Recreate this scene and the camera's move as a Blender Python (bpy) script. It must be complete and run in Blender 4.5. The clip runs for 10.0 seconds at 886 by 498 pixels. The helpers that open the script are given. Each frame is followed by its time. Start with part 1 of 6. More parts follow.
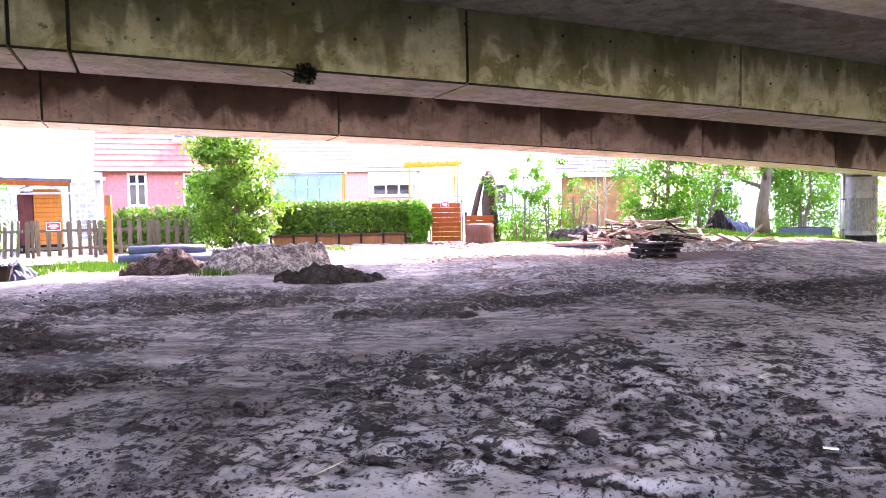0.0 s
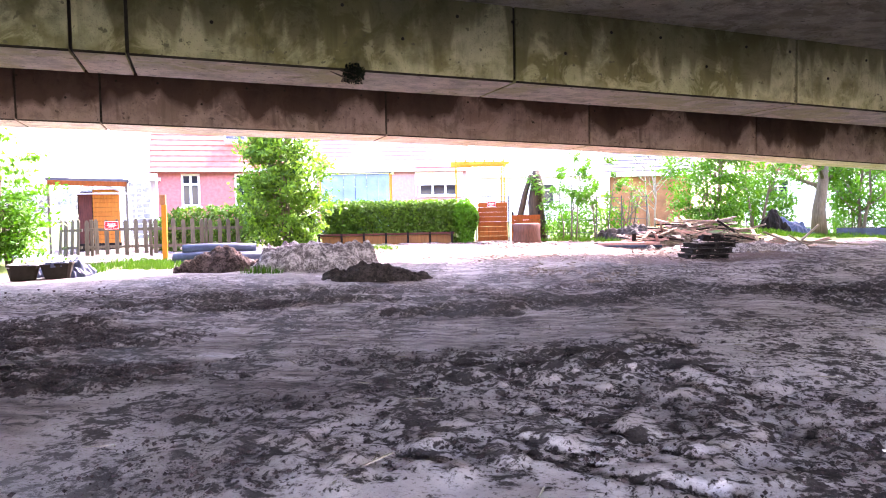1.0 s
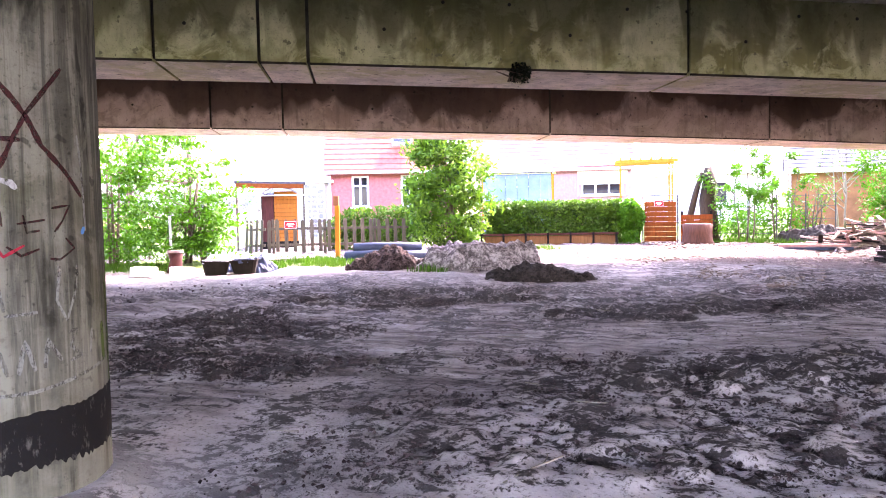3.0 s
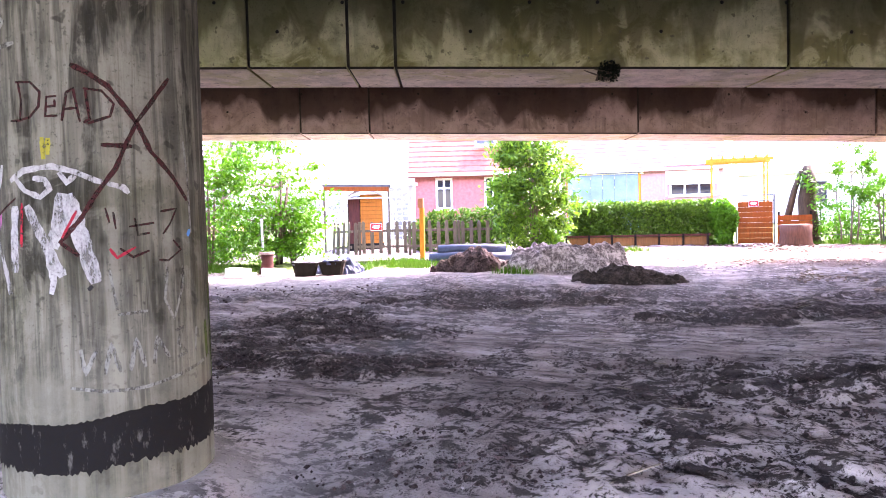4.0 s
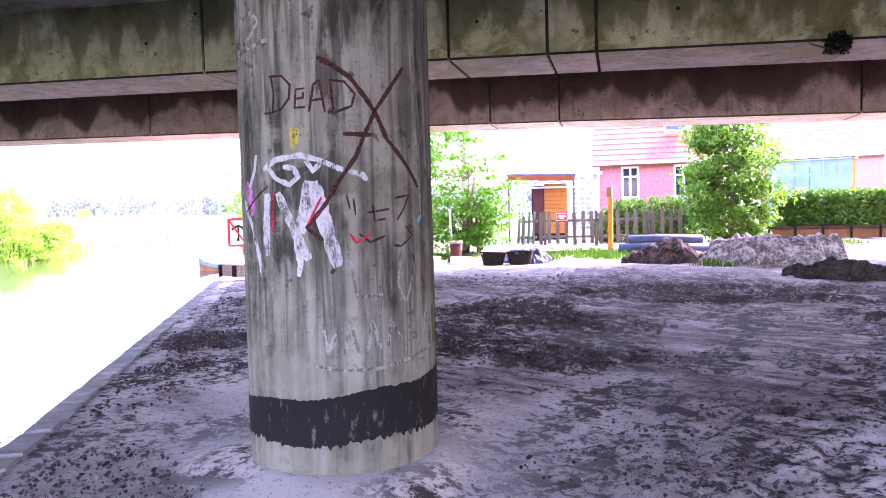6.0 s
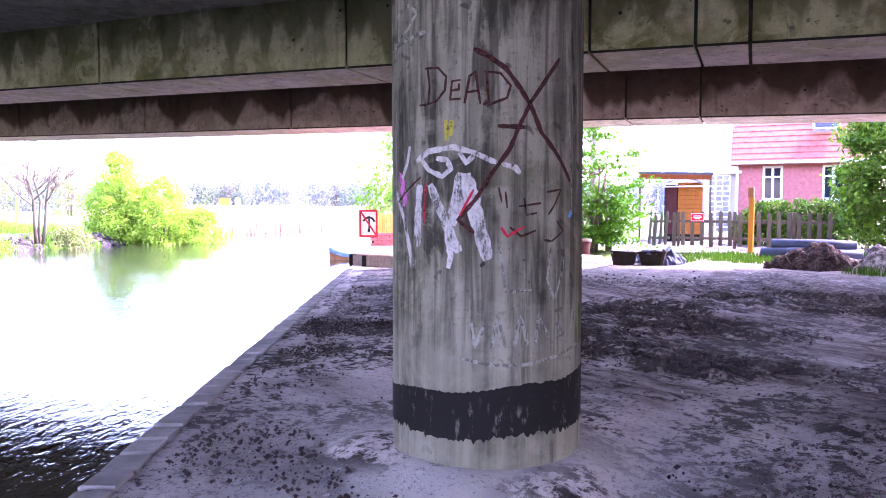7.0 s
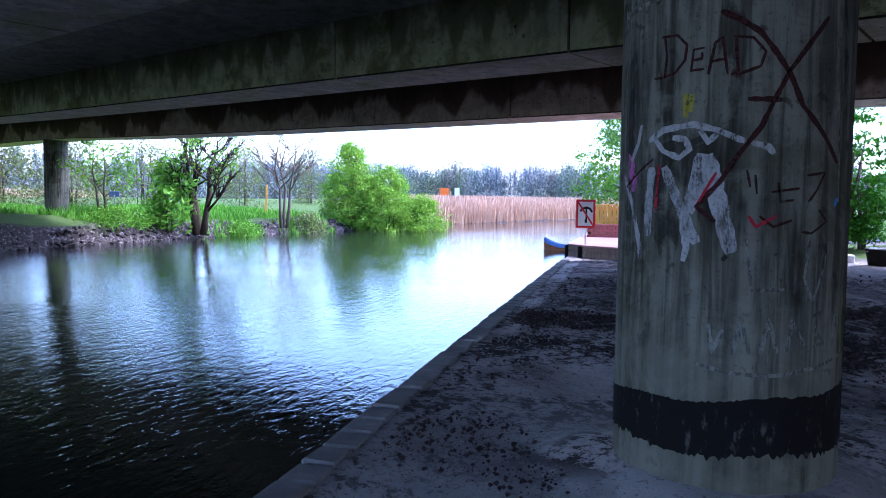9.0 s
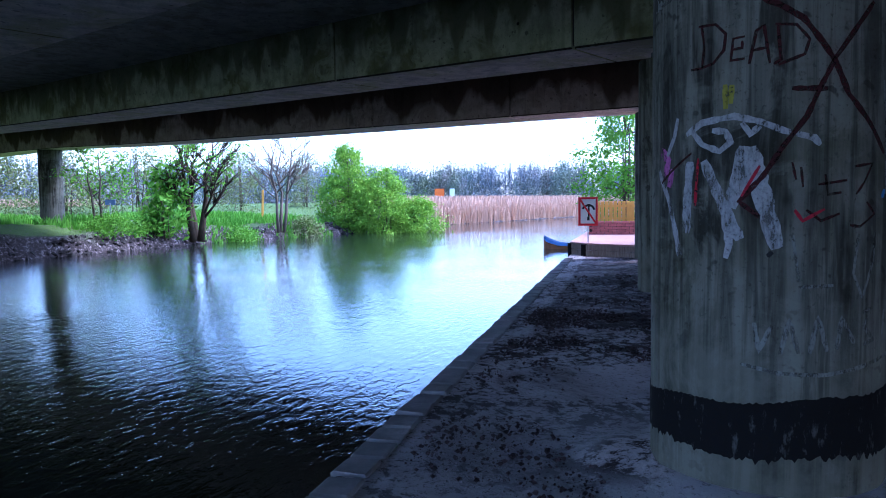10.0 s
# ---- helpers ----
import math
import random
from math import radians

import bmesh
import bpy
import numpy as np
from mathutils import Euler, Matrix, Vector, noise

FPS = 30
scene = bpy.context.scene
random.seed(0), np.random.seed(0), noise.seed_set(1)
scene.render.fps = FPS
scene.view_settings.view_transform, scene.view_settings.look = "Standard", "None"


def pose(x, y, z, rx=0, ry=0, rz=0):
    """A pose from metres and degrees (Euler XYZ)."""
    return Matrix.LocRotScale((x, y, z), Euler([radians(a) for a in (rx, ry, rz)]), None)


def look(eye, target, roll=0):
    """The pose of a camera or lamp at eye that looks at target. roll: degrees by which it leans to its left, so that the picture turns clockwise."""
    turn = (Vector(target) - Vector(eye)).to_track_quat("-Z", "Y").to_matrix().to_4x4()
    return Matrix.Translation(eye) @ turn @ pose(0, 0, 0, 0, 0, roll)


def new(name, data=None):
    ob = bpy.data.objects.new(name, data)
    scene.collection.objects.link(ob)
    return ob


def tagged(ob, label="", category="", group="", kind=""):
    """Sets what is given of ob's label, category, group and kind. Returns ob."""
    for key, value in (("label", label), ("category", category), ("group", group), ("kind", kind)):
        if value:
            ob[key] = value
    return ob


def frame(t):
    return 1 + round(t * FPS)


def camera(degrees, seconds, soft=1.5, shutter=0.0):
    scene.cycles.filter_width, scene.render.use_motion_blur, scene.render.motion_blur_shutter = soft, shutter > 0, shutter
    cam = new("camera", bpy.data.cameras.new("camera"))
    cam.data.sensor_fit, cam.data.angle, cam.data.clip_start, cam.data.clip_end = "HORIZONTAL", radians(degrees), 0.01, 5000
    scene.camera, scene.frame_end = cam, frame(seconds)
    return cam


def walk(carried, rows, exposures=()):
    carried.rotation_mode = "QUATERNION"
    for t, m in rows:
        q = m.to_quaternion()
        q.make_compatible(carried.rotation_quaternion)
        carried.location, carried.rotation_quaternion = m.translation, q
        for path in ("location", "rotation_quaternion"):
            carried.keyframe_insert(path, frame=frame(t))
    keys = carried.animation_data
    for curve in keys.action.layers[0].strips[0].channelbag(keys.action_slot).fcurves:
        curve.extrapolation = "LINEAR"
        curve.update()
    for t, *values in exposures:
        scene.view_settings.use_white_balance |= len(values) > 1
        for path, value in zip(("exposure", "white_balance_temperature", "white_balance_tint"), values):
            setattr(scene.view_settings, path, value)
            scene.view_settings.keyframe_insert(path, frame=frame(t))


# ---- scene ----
cam = camera(62.4, 10.0, soft=1.0)
PATH = [
    (0, (0.394, -0.278, 1.728), (0.322, 1.718, 1.619), -1.1),
    (0.5, (0.401, -0.248, 1.694), (0.278, 1.745, 1.59), -0.9),
    (1, (0.389, -0.297, 1.693), (0.191, 1.691, 1.588), -1.1),
    (1.5, (0.385, -0.277, 1.674), (0.087, 1.698, 1.572), -1.1),
    (2, (0.351, -0.267, 1.675), (-0.059, 1.688, 1.573), -1.2),
    (3.5, (0.268, -0.274, 1.69), (-0.457, 1.588, 1.6), -1.3),
    (4, (0.231, -0.278, 1.684), (-0.599, 1.54, 1.599), -1.5),
    (4.5, (0.201, -0.295, 1.681), (-0.732, 1.472, 1.595), -1.6),
    (5, (0.096, -0.295, 1.676), (-0.94, 1.414, 1.588), -1.8),
    (6.5, (-0.224, -0.381, 1.663), (-1.575, 1.091, 1.56), -0.9),
    (7, (-0.301, -0.42, 1.658), (-1.775, 0.929, 1.552), -0.0),
    (7.5, (-0.327, -0.466, 1.656), (-1.886, 0.782, 1.542), 0.5),
    (8, (-0.399, -0.424, 1.648), (-2.047, 0.701, 1.522), 0.4),
    (8.5, (-0.5, -0.29, 1.623), (-2.225, 0.715, 1.5), 0.6),
    (9, (-0.558, -0.29, 1.623), (-2.355, 0.578, 1.489), 0.6),
    (9.5, (-0.671, -0.318, 1.626), (-2.478, 0.527, 1.481), 0.2),
    (10, (-0.777, -0.404, 1.624), (-2.569, 0.475, 1.492), -0.7),
]
walk(cam, [(t, look(eye, target, roll)) for t, eye, target, roll in PATH],
     exposures=[(0.0, 5.25, 7100, 40), (5.0, 5.25, 6850, 44), (6.5, 5.15, 6100, 56), (7.0, 4.75, 6100, 56), (7.5, 4.2, 6050, 50), (8.0, 3.4, 5850, 39), (8.5, 2.9, 5350, 29), (9.0, 2.6, 4950, 26), (9.5, 2.45, 4700, 25), (10.0, 2.4, 4600, 25)])

# ---- world, sun, exposure ----
world = bpy.data.worlds.new("world")
scene.world = world
world.use_nodes = True
wn = world.node_tree
bg = wn.nodes["Background"]
sky = wn.nodes.new("ShaderNodeTexSky")
sky.sky_type, sky.sun_disc = "NISHITA", False
sky.sun_elevation, sky.sun_rotation = radians(48), radians(20)
sky.air_density, sky.dust_density, sky.ozone_density = 1.0, 1.5, 2.0
wn.links.new(sky.outputs[0], bg.inputs[0])
bg.inputs[1].default_value = 0.15
sun = new("sun", bpy.data.lights.new("sun", "SUN"))
sun.data.energy, sun.data.angle, sun.data.color = 1.5, radians(12), (1.0, 0.96, 0.9)
sun.matrix_world = look((0, 0, 60), (-60 * math.sin(radians(20)) / math.tan(radians(48)), -60 * math.cos(radians(20)) / math.tan(radians(48)), 0))

# ---- helpers ----
QA, QS, QC = Vector((-0.7607, 0.6491, 0)), Vector((0.6491, 0.7607, 0)), 2.49   # along and inland from the quay edge
AZ = radians(24.5)
BU, BP = Vector((math.cos(AZ), math.sin(AZ), 0)), Vector((-math.sin(AZ), math.cos(AZ), 0))  # along and across the bridge
WATER = -0.8
C1 = Vector((-3.765, 3.15, 0))   # the large column


def quay(a, s, z=0.0):
    return QA * a + QS * (s - QC) + Vector((0, 0, z))


def bridge(u, p, z=0.0):
    return BU * u + BP * p + Vector((0, 0, z))


def beam_z(u, lift=0.0):
    """The height of the girders' undersides: a gentle crest over the canal."""
    u = max(-45.0, min(30.0, u))
    return 3.80 + lift - 0.0245 * u - 0.0004 * u * u - 0.000009 * u ** 3


def lattice(x, y, seed):
    """Smooth value noise in -1..1 on arrays."""
    xi, yi = np.floor(x), np.floor(y)
    fx, fy = x - xi, y - yi
    fx, fy = fx * fx * (3 - 2 * fx), fy * fy * (3 - 2 * fy)

    def h(i, j):
        v = np.sin(i * 127.1 + j * 311.7 + seed * 74.7) * 43758.5453
        return 2 * (v - np.floor(v)) - 1
    return (h(xi, yi) * (1 - fx) + h(xi + 1, yi) * fx) * (1 - fy) + (h(xi, yi + 1) * (1 - fx) + h(xi + 1, yi + 1) * fx) * fy


def fbm(x, y, scale, octaves, seed):
    total, amp = 0.0, 1.0
    for k in range(octaves):
        total = total + amp * lattice(x / scale * 2 ** k, y / scale * 2 ** k, seed + 13 * k)
        amp *= 0.5
    return total


def ramp(v, a, b):
    t = np.clip((v - a) / (b - a), 0, 1)
    return t * t * (3 - 2 * t)


GROUND_KNOTS = [(0, 2, 0.0), (-4, 3, 0.0), (-17, 12, 0.0), (4, 2, 0.0), (-2, 9, 0.02), (-9.3, 19.2, 0.45), (-11, 15, 0.3), (-11.1, 19.5, 0.62),
                (-5.8, 22, 0.6), (-0.4, 24.7, 0.6), (1, 24, 0.58), (5.5, 20, 0.24), (5.5, 23.5, 0.45), (15.6, 29, 0.08), (12.5, 28.2, 0.45),
                (-2.5, 14.9, 0.3), (-4.5, 16.3, 0.4), (8, 29, 0.85), (-13, 29, 0.9), (-4, 39, 1.0), (8, 14, 0.02), (14, 20, 0.02), (0, 13, 0.12), (-14, 16.5, 0.4), (12, 6, 0.0)]


def far_bank(a):
    return np.interp(a, [-2500, 10, 26, 39, 54, 68, 98, 150, 300, 2500], [-26, -26, -24.6, -23.5, -18.6, -17.1, -6.4, 14, 100, 1500])


def near_bank(a):
    return np.interp(a, [-2500, 27, 40, 60, 98, 150, 300, 2500], [0, 0, 2.5, 5, 18, 40, 128, 1530])


def ground_base(x, y):
    """The height of the ground without its fine relief."""
    x, y = np.asarray(x, float), np.asarray(y, float)
    a, s = x * QA.x + y * QA.y, x * QS.x + y * QS.y + QC
    num, den = 0.0, 1e-9
    for kx, ky, kz in GROUND_KNOTS:
        w = 1.0 / ((x - kx) ** 2 + (y - ky) ** 2 + 3.0) ** 2
        num, den = num + w * kz, den + w
    z = num / den
    z = np.where(s < 3, z * ramp(s, 0, 3), z)
    fb, nb = far_bank(a), near_bank(a)
    up = -1.0 + 1.1 * ramp(fb - s, -0.3, 1.6) + 0.35 * ramp(fb - s, 1.6, 6) + 0.9 * ramp(fb - s, 8, 40)
    z = np.where(s < nb - 0.005, np.where(s < fb + 0.5, np.where(s > fb - 40.0, np.maximum(up, -2.2), 1.35), -2.2), z)
    z = np.where((s >= nb - 0.005) & (a > 27), np.minimum(z, -0.85 + 1.2 * ramp(s - nb, 0, 3)), z)
    return z


def gz(x, y):
    return float(ground_base(x, y))


def mesh_of(name, verts, faces, smooth=False):
    me = bpy.data.meshes.new(name)
    me.from_pydata([tuple(v) for v in verts], [], faces)
    if smooth:
        me.shade_smooth()
    return me


def part(name, bm, material, parent, label="", smooth=False):
    """Links a bmesh, or a mesh, as one object under parent."""
    if isinstance(bm, bmesh.types.BMesh):
        bmesh.ops.recalc_face_normals(bm, faces=bm.faces)
        me = bpy.data.meshes.new(name)
        bm.to_mesh(me)
        bm.free()
    else:
        me = bm
    if smooth:
        me.shade_smooth()
    if material and not me.materials:
        me.materials.append(material)
    ob = new(name, me)
    if parent:
        ob.parent = parent
    if label:
        tagged(ob, label)
    return ob


def thing(name, m, label, category, group="", kind=""):
    ob = new(name)
    ob.empty_display_size = 0.2
    ob.matrix_world = m
    return tagged(ob, label, category, group, kind)


def box(bm, size, m=None, bevel=0.0):
    m = m or Matrix()
    made = bmesh.ops.create_cube(bm, size=1.0, matrix=m @ Matrix.Diagonal((*size, 1)))
    if bevel:
        edges = list({e for v in made["verts"] for e in v.link_edges})
        bmesh.ops.bevel(bm, geom=edges, offset=bevel, segments=1, affect="EDGES")
    return bm


def boxed(size, m=None, bevel=0.0):
    return box(bmesh.new(), size, m, bevel)


def tube(bm, points, radii, sides=8, jitter=0.0, rnd=random):
    """A closed tapered tube along points."""
    points = [Vector(p) for p in points]
    rings = []
    for i, p in enumerate(points):
        d = (points[min(i + 1, len(points) - 1)] - points[max(i - 1, 0)])
        d = d.normalized() if d.length > 1e-6 else Vector((0, 0, 1))
        x = d.cross(Vector((0.31, 0.95, 0.05)) if abs(d.z) > 0.5 else Vector((0, 0, 1))).normalized()
        y = d.cross(x)
        rings.append([bm.verts.new(p + (x * math.cos(k * math.tau / sides) + y * math.sin(k * math.tau / sides)) * radii[i] * (1 + jitter * rnd.uniform(-1, 1))) for k in range(sides)])
    for r0, r1 in zip(rings, rings[1:]):
        for k in range(sides):
            bm.faces.new((r0[k], r0[(k + 1) % sides], r1[(k + 1) % sides], r1[k]))
    bm.faces.new(rings[0][::-1])
    bm.faces.new(rings[-1])
    return bm


# ---- materials ----
def mat(name):
    m = bpy.data.materials.new(name)
    m.use_nodes = True
    m.node_tree.nodes.clear()
    return m, Nodes(m.node_tree)


class Nodes:
    def __init__(self, tree):
        self.t = tree
        self.out = tree.nodes.new("ShaderNodeOutputMaterial")

    def add(self, kind, ins=(), **props):
        n = self.t.nodes.new("ShaderNode" + kind)
        for k, v in props.items():
            if k == "operation":
                n.operation = v
            elif k == "blend":
                n.blend_type = v
            elif k == "data_type":
                n.data_type = v
            elif k == "attribute":
                n.attribute_name = v
            elif k == "distance":
                n.distance = v
            elif k == "feature":
                n.feature = v
        for key, v in dict(ins).items():
            self.put(n.inputs[key], v)
        return n

    def put(self, socket, v):
        if isinstance(v, bpy.types.NodeSocket):
            self.t.links.new(v, socket)
        else:
            socket.default_value = (*v, 1.0) if isinstance(v, tuple) and len(v) == 3 and socket.type == "RGBA" else v

    def place(self, sx=1.0, sy=1.0, sz=1.0, rz=0.0, local=False):
        src = self.add("TexCoord").outputs["Object"] if local else self.add("NewGeometry").outputs["Position"]
        return self.add("Mapping", {"Vector": src, "Scale": (sx, sy, sz), "Rotation": (0, 0, rz)}).outputs[0]

    def noise(self, scale, vector, detail=4.0, rough=0.55, distort=0.0):
        return self.add("TexNoise", {"Vector": vector, "Scale": scale, "Detail": detail, "Roughness": rough, "Distortion": distort}).outputs["Fac"]

    def step(self, v, a, b):
        return self.add("MapRange", {"Value": v, "From Min": a, "From Max": b}).outputs[0]

    def mix(self, f, a, b, blend="MIX"):
        n = self.t.nodes.new("ShaderNodeMix")
        n.data_type, n.blend_type = "RGBA", blend
        self.put(n.inputs["Factor"], f)
        self.put(n.inputs["A"], a)
        self.put(n.inputs["B"], b)
        return n.outputs["Result"]

    def math(self, op, a, b=0.0):
        n = self.t.nodes.new("ShaderNodeMath")
        n.operation = op
        self.put(n.inputs[0], a)
        self.put(n.inputs[1], b)
        return n.outputs[0]

    def surface(self, color, rough=0.8, bump=None, strength=0.3, height=0.02, **more):
        b = self.add("BsdfPrincipled", {"Base Color": color, "Roughness": rough})
        if "ior" not in more and not more.get("metallic"):
            more.setdefault("specular", 0.12)
        for k, v in more.items():
            self.put(b.inputs[{"ior": "IOR", "specular": "Specular IOR Level", "metallic": "Metallic"}[k]], v)
        if bump is not None:
            n = self.add("Bump", {"Height": bump, "Strength": strength, "Distance": height})
            self.t.links.new(n.outputs[0], b.inputs["Normal"])
        self.t.links.new(b.outputs[0], self.out.inputs[0])
        return b


def plain(name, color, rough=0.75, vary=0.25, scale=6.0, bump=0.15, metallic=0.0, local=True, stretch=(1, 1, 1)):
    """Paint, plastic, stone: one colour with two scales of wear and a fine relief."""
    m, n = mat(name)
    v = n.place(*stretch, local=local)
    big, fine = n.noise(scale, v, 4), n.noise(scale * 9, v, 3)
    r = n.add("ObjectInfo").outputs["Random"]
    dark = tuple(c * (1 - vary) for c in color)
    light = tuple(min(1, c * (1 + vary)) for c in color)
    c = n.mix(n.step(big, 0.3, 0.7), dark, light)
    c = n.mix(n.step(fine, 0.35, 0.75), c, n.mix(0.5, c, dark))
    c = n.mix(n.math("MULTIPLY", r, vary), c, tuple(x * 0.6 for x in color))
    n.surface(c, n.step(fine, -0.5, 1.5) if rough is None else rough, fine, bump, 0.01, metallic=metallic)
    return m


def rubble(name, dark, light):
    """Loose soil: light and dark crumbs at three scales."""
    m, n = mat(name)
    p = n.place()
    a, b_, c_ = n.noise(5.0, p, 6, 0.72), n.noise(17, p, 5, 0.7), n.noise(60, p, 3, 0.7)
    c = n.mix(n.step(a, 0.43, 0.57), dark, light)
    c = n.mix(n.math("MULTIPLY", n.step(b_, 0.5, 0.58), 0.8), c, tuple(x * 0.45 for x in dark))
    c = n.mix(n.math("MULTIPLY", n.step(c_, 0.56, 0.66), 0.6), c, tuple(min(1, x * 1.5) for x in light))
    n.surface(c, 0.95, n.math("ADD", b_, n.math("MULTIPLY", c_, 0.4)), 1.0, 0.06)
    return m


def wood(name, color, dark, scale=1.0, rough=0.75):
    m, n = mat(name)
    v = n.place(3 * scale, 3 * scale, 0.35 * scale, local=True)
    g = n.noise(9, v, 6, 0.65, 0.4)
    big = n.noise(1.3, n.place(local=False), 3)
    r = n.add("ObjectInfo").outputs["Random"]
    c = n.mix(n.step(g, 0.3, 0.72), dark, color)
    c = n.mix(n.math("MULTIPLY", n.step(big, 0.45, 0.7), 0.45), c, dark)
    c = n.mix(n.math("MULTIPLY", r, 0.5), c, dark)
    n.surface(c, rough, g, 0.35, 0.006)
    return m


def leaf(name, a, b, c):
    m, n = mat(name)
    r = n.add("NewGeometry").outputs["Random Per Island"]
    big = n.noise(0.9, n.place(), 3)
    col = n.mix(r, a, b)
    col = n.mix(n.step(big, 0.4, 0.7), col, c)
    d = n.add("BsdfPrincipled", {"Base Color": col, "Roughness": 0.6, "Specular IOR Level": 0.25})
    t = n.add("BsdfTranslucent", {"Color": col})
    s = n.add("MixShader", {0: 0.35, 1: d.outputs[0], 2: t.outputs[0]})
    n.t.links.new(s.outputs[0], n.out.inputs[0])
    return m


def concrete(name, base, moss, stain, streak=1.0, wet=0.0, boards=0.0, wide=1.7, tall=0.3, tongue=None):
    """Cast concrete: pale skin, blotches of moss, run-down stains from the upper edge, pores."""
    m, n = mat(name)
    p = n.place()
    big = n.noise(0.7, p, 5, 0.62)
    mid = n.noise(3.2, p, 6, 0.65)
    fine = n.noise(42, p, 4, 0.7)
    run = n.noise(1.0, n.place(wide, wide, tall), 5, 0.65, 0.6)
    run2 = n.noise(1.0, n.place(8.0, 8.0, 0.4), 4, 0.6)
    up = n.add("SeparateXYZ", {"Vector": n.add("TexCoord").outputs["Generated"]}).outputs[2]
    c = n.mix(n.step(mid, 0.34, 0.62), tuple(x * 0.7 for x in base), tuple(min(1, x * 1.2) for x in base))
    c = n.mix(n.math("MULTIPLY", n.step(big, 0.47, 0.58), 0.8), c, moss)
    edge = n.math("ADD", n.math("MULTIPLY", up, wet), run)
    c = n.mix(n.math("MULTIPLY", n.step(edge, 0.53 + 0.5 * wet, 0.6 + 0.5 * wet), 0.85 * streak), c, stain)
    c = n.mix(n.math("MULTIPLY", n.step(run2, 0.53, 0.66), 0.45 * streak), c, tuple(x * 0.8 for x in stain))
    c = n.mix(n.math("MULTIPLY", n.step(n.noise(1.6, p, 6, 0.7, 0.8), 0.5, 0.57), 0.6), c, tuple(min(1, x * 1.25) for x in base))
    c = n.mix(n.math("MULTIPLY", n.step(fine, 0.58, 0.66), 0.7), c, tuple(x * 0.4 for x in base))
    c = n.mix(n.math("MULTIPLY", n.step(n.noise(9, p, 2), 0.66, 0.7), 0.8), c, tuple(x * 0.3 for x in base))
    if tongue:
        size, depth, colour, weight = tongue
        hang = n.noise(1.0, n.place(size, size, 0.16), 3, 0.5, 0.15)
        fringe = n.math("ADD", n.math("ADD", up, n.math("MULTIPLY", hang, 2.4)), n.math("MULTIPLY", mid, 0.22))
        c = n.mix(n.math("MULTIPLY", n.step(fringe, depth, depth + 0.16), weight), c, n.mix(n.step(fringe, depth + 0.1, depth + 0.6), tuple(x * 1.7 for x in colour), colour))
    if boards:
        grain = n.noise(1.0, n.place(11, 11, 0.55), 5, 0.65, 0.5)
        c = n.mix(n.math("MULTIPLY", n.step(grain, 0.47, 0.6), boards), c, stain)
        c = n.mix(n.math("MULTIPLY", n.step(grain, 0.46, 0.36), boards * 0.5), c, tuple(min(1, x * 1.35) for x in base))
        low = n.step(n.math("ADD", n.math("MULTIPLY", up, 0.5), n.math("ADD", n.math("MULTIPLY", mid, 0.16), n.math("MULTIPLY", grain, 0.14))), 0.33, 0.27)
        c = n.mix(n.math("MULTIPLY", n.math("MULTIPLY", low, n.step(mid, 0.68, 0.4)), 0.6), c, tuple(min(1, x * 1.2) for x in base))
    h = n.math("ADD", n.math("MULTIPLY", mid, 0.6), fine)
    n.surface(c, n.step(run, -0.6, 0.7), h, 0.4, 0.01)
    return m


CONC_NEAR = concrete("concrete mossy", (0.5, 0.47, 0.25), (0.19, 0.175, 0.05), (0.04, 0.036, 0.018), 0.5, 0.14, 0.0, 1.0, 0.7, (1.9, 1.72, (0.1, 0.09, 0.036), 0.75))
CONC_FAR = concrete("concrete wet stained", (0.38, 0.28, 0.215), (0.28, 0.2, 0.145), (0.03, 0.018, 0.012), 0.5, 0.22, 0.0, 0.9, 0.35, (0.75, 1.66, (0.045, 0.026, 0.017), 0.9))
CONC_SOFFIT = concrete("concrete soffit", (0.42, 0.38, 0.31), (0.32, 0.29, 0.2), (0.2, 0.18, 0.14), 0.6)
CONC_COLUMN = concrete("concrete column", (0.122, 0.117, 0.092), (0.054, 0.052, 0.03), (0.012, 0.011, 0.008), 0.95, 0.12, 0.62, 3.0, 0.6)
# girder undersides: light bounced off water and ground is put into this paler colour
CONC_UNDER_LIT = concrete("concrete underside", (0.66, 0.56, 0.48), (0.56, 0.5, 0.28), (0.42, 0.36, 0.29), 0.35)
DARK_BROWN = plain("dark brown arris, joints and plugs", (0.05, 0.042, 0.028), 0.9, 0.5, 3, 0.3, local=False)
CONC_PALE = concrete("concrete pale", (0.2, 0.19, 0.185), (0.15, 0.145, 0.14), (0.08, 0.075, 0.07), 0.8)
CONC_QUAY = plain("concrete coping", (0.24, 0.22, 0.215), 0.85, 0.35, 3.0, 0.35, local=False)


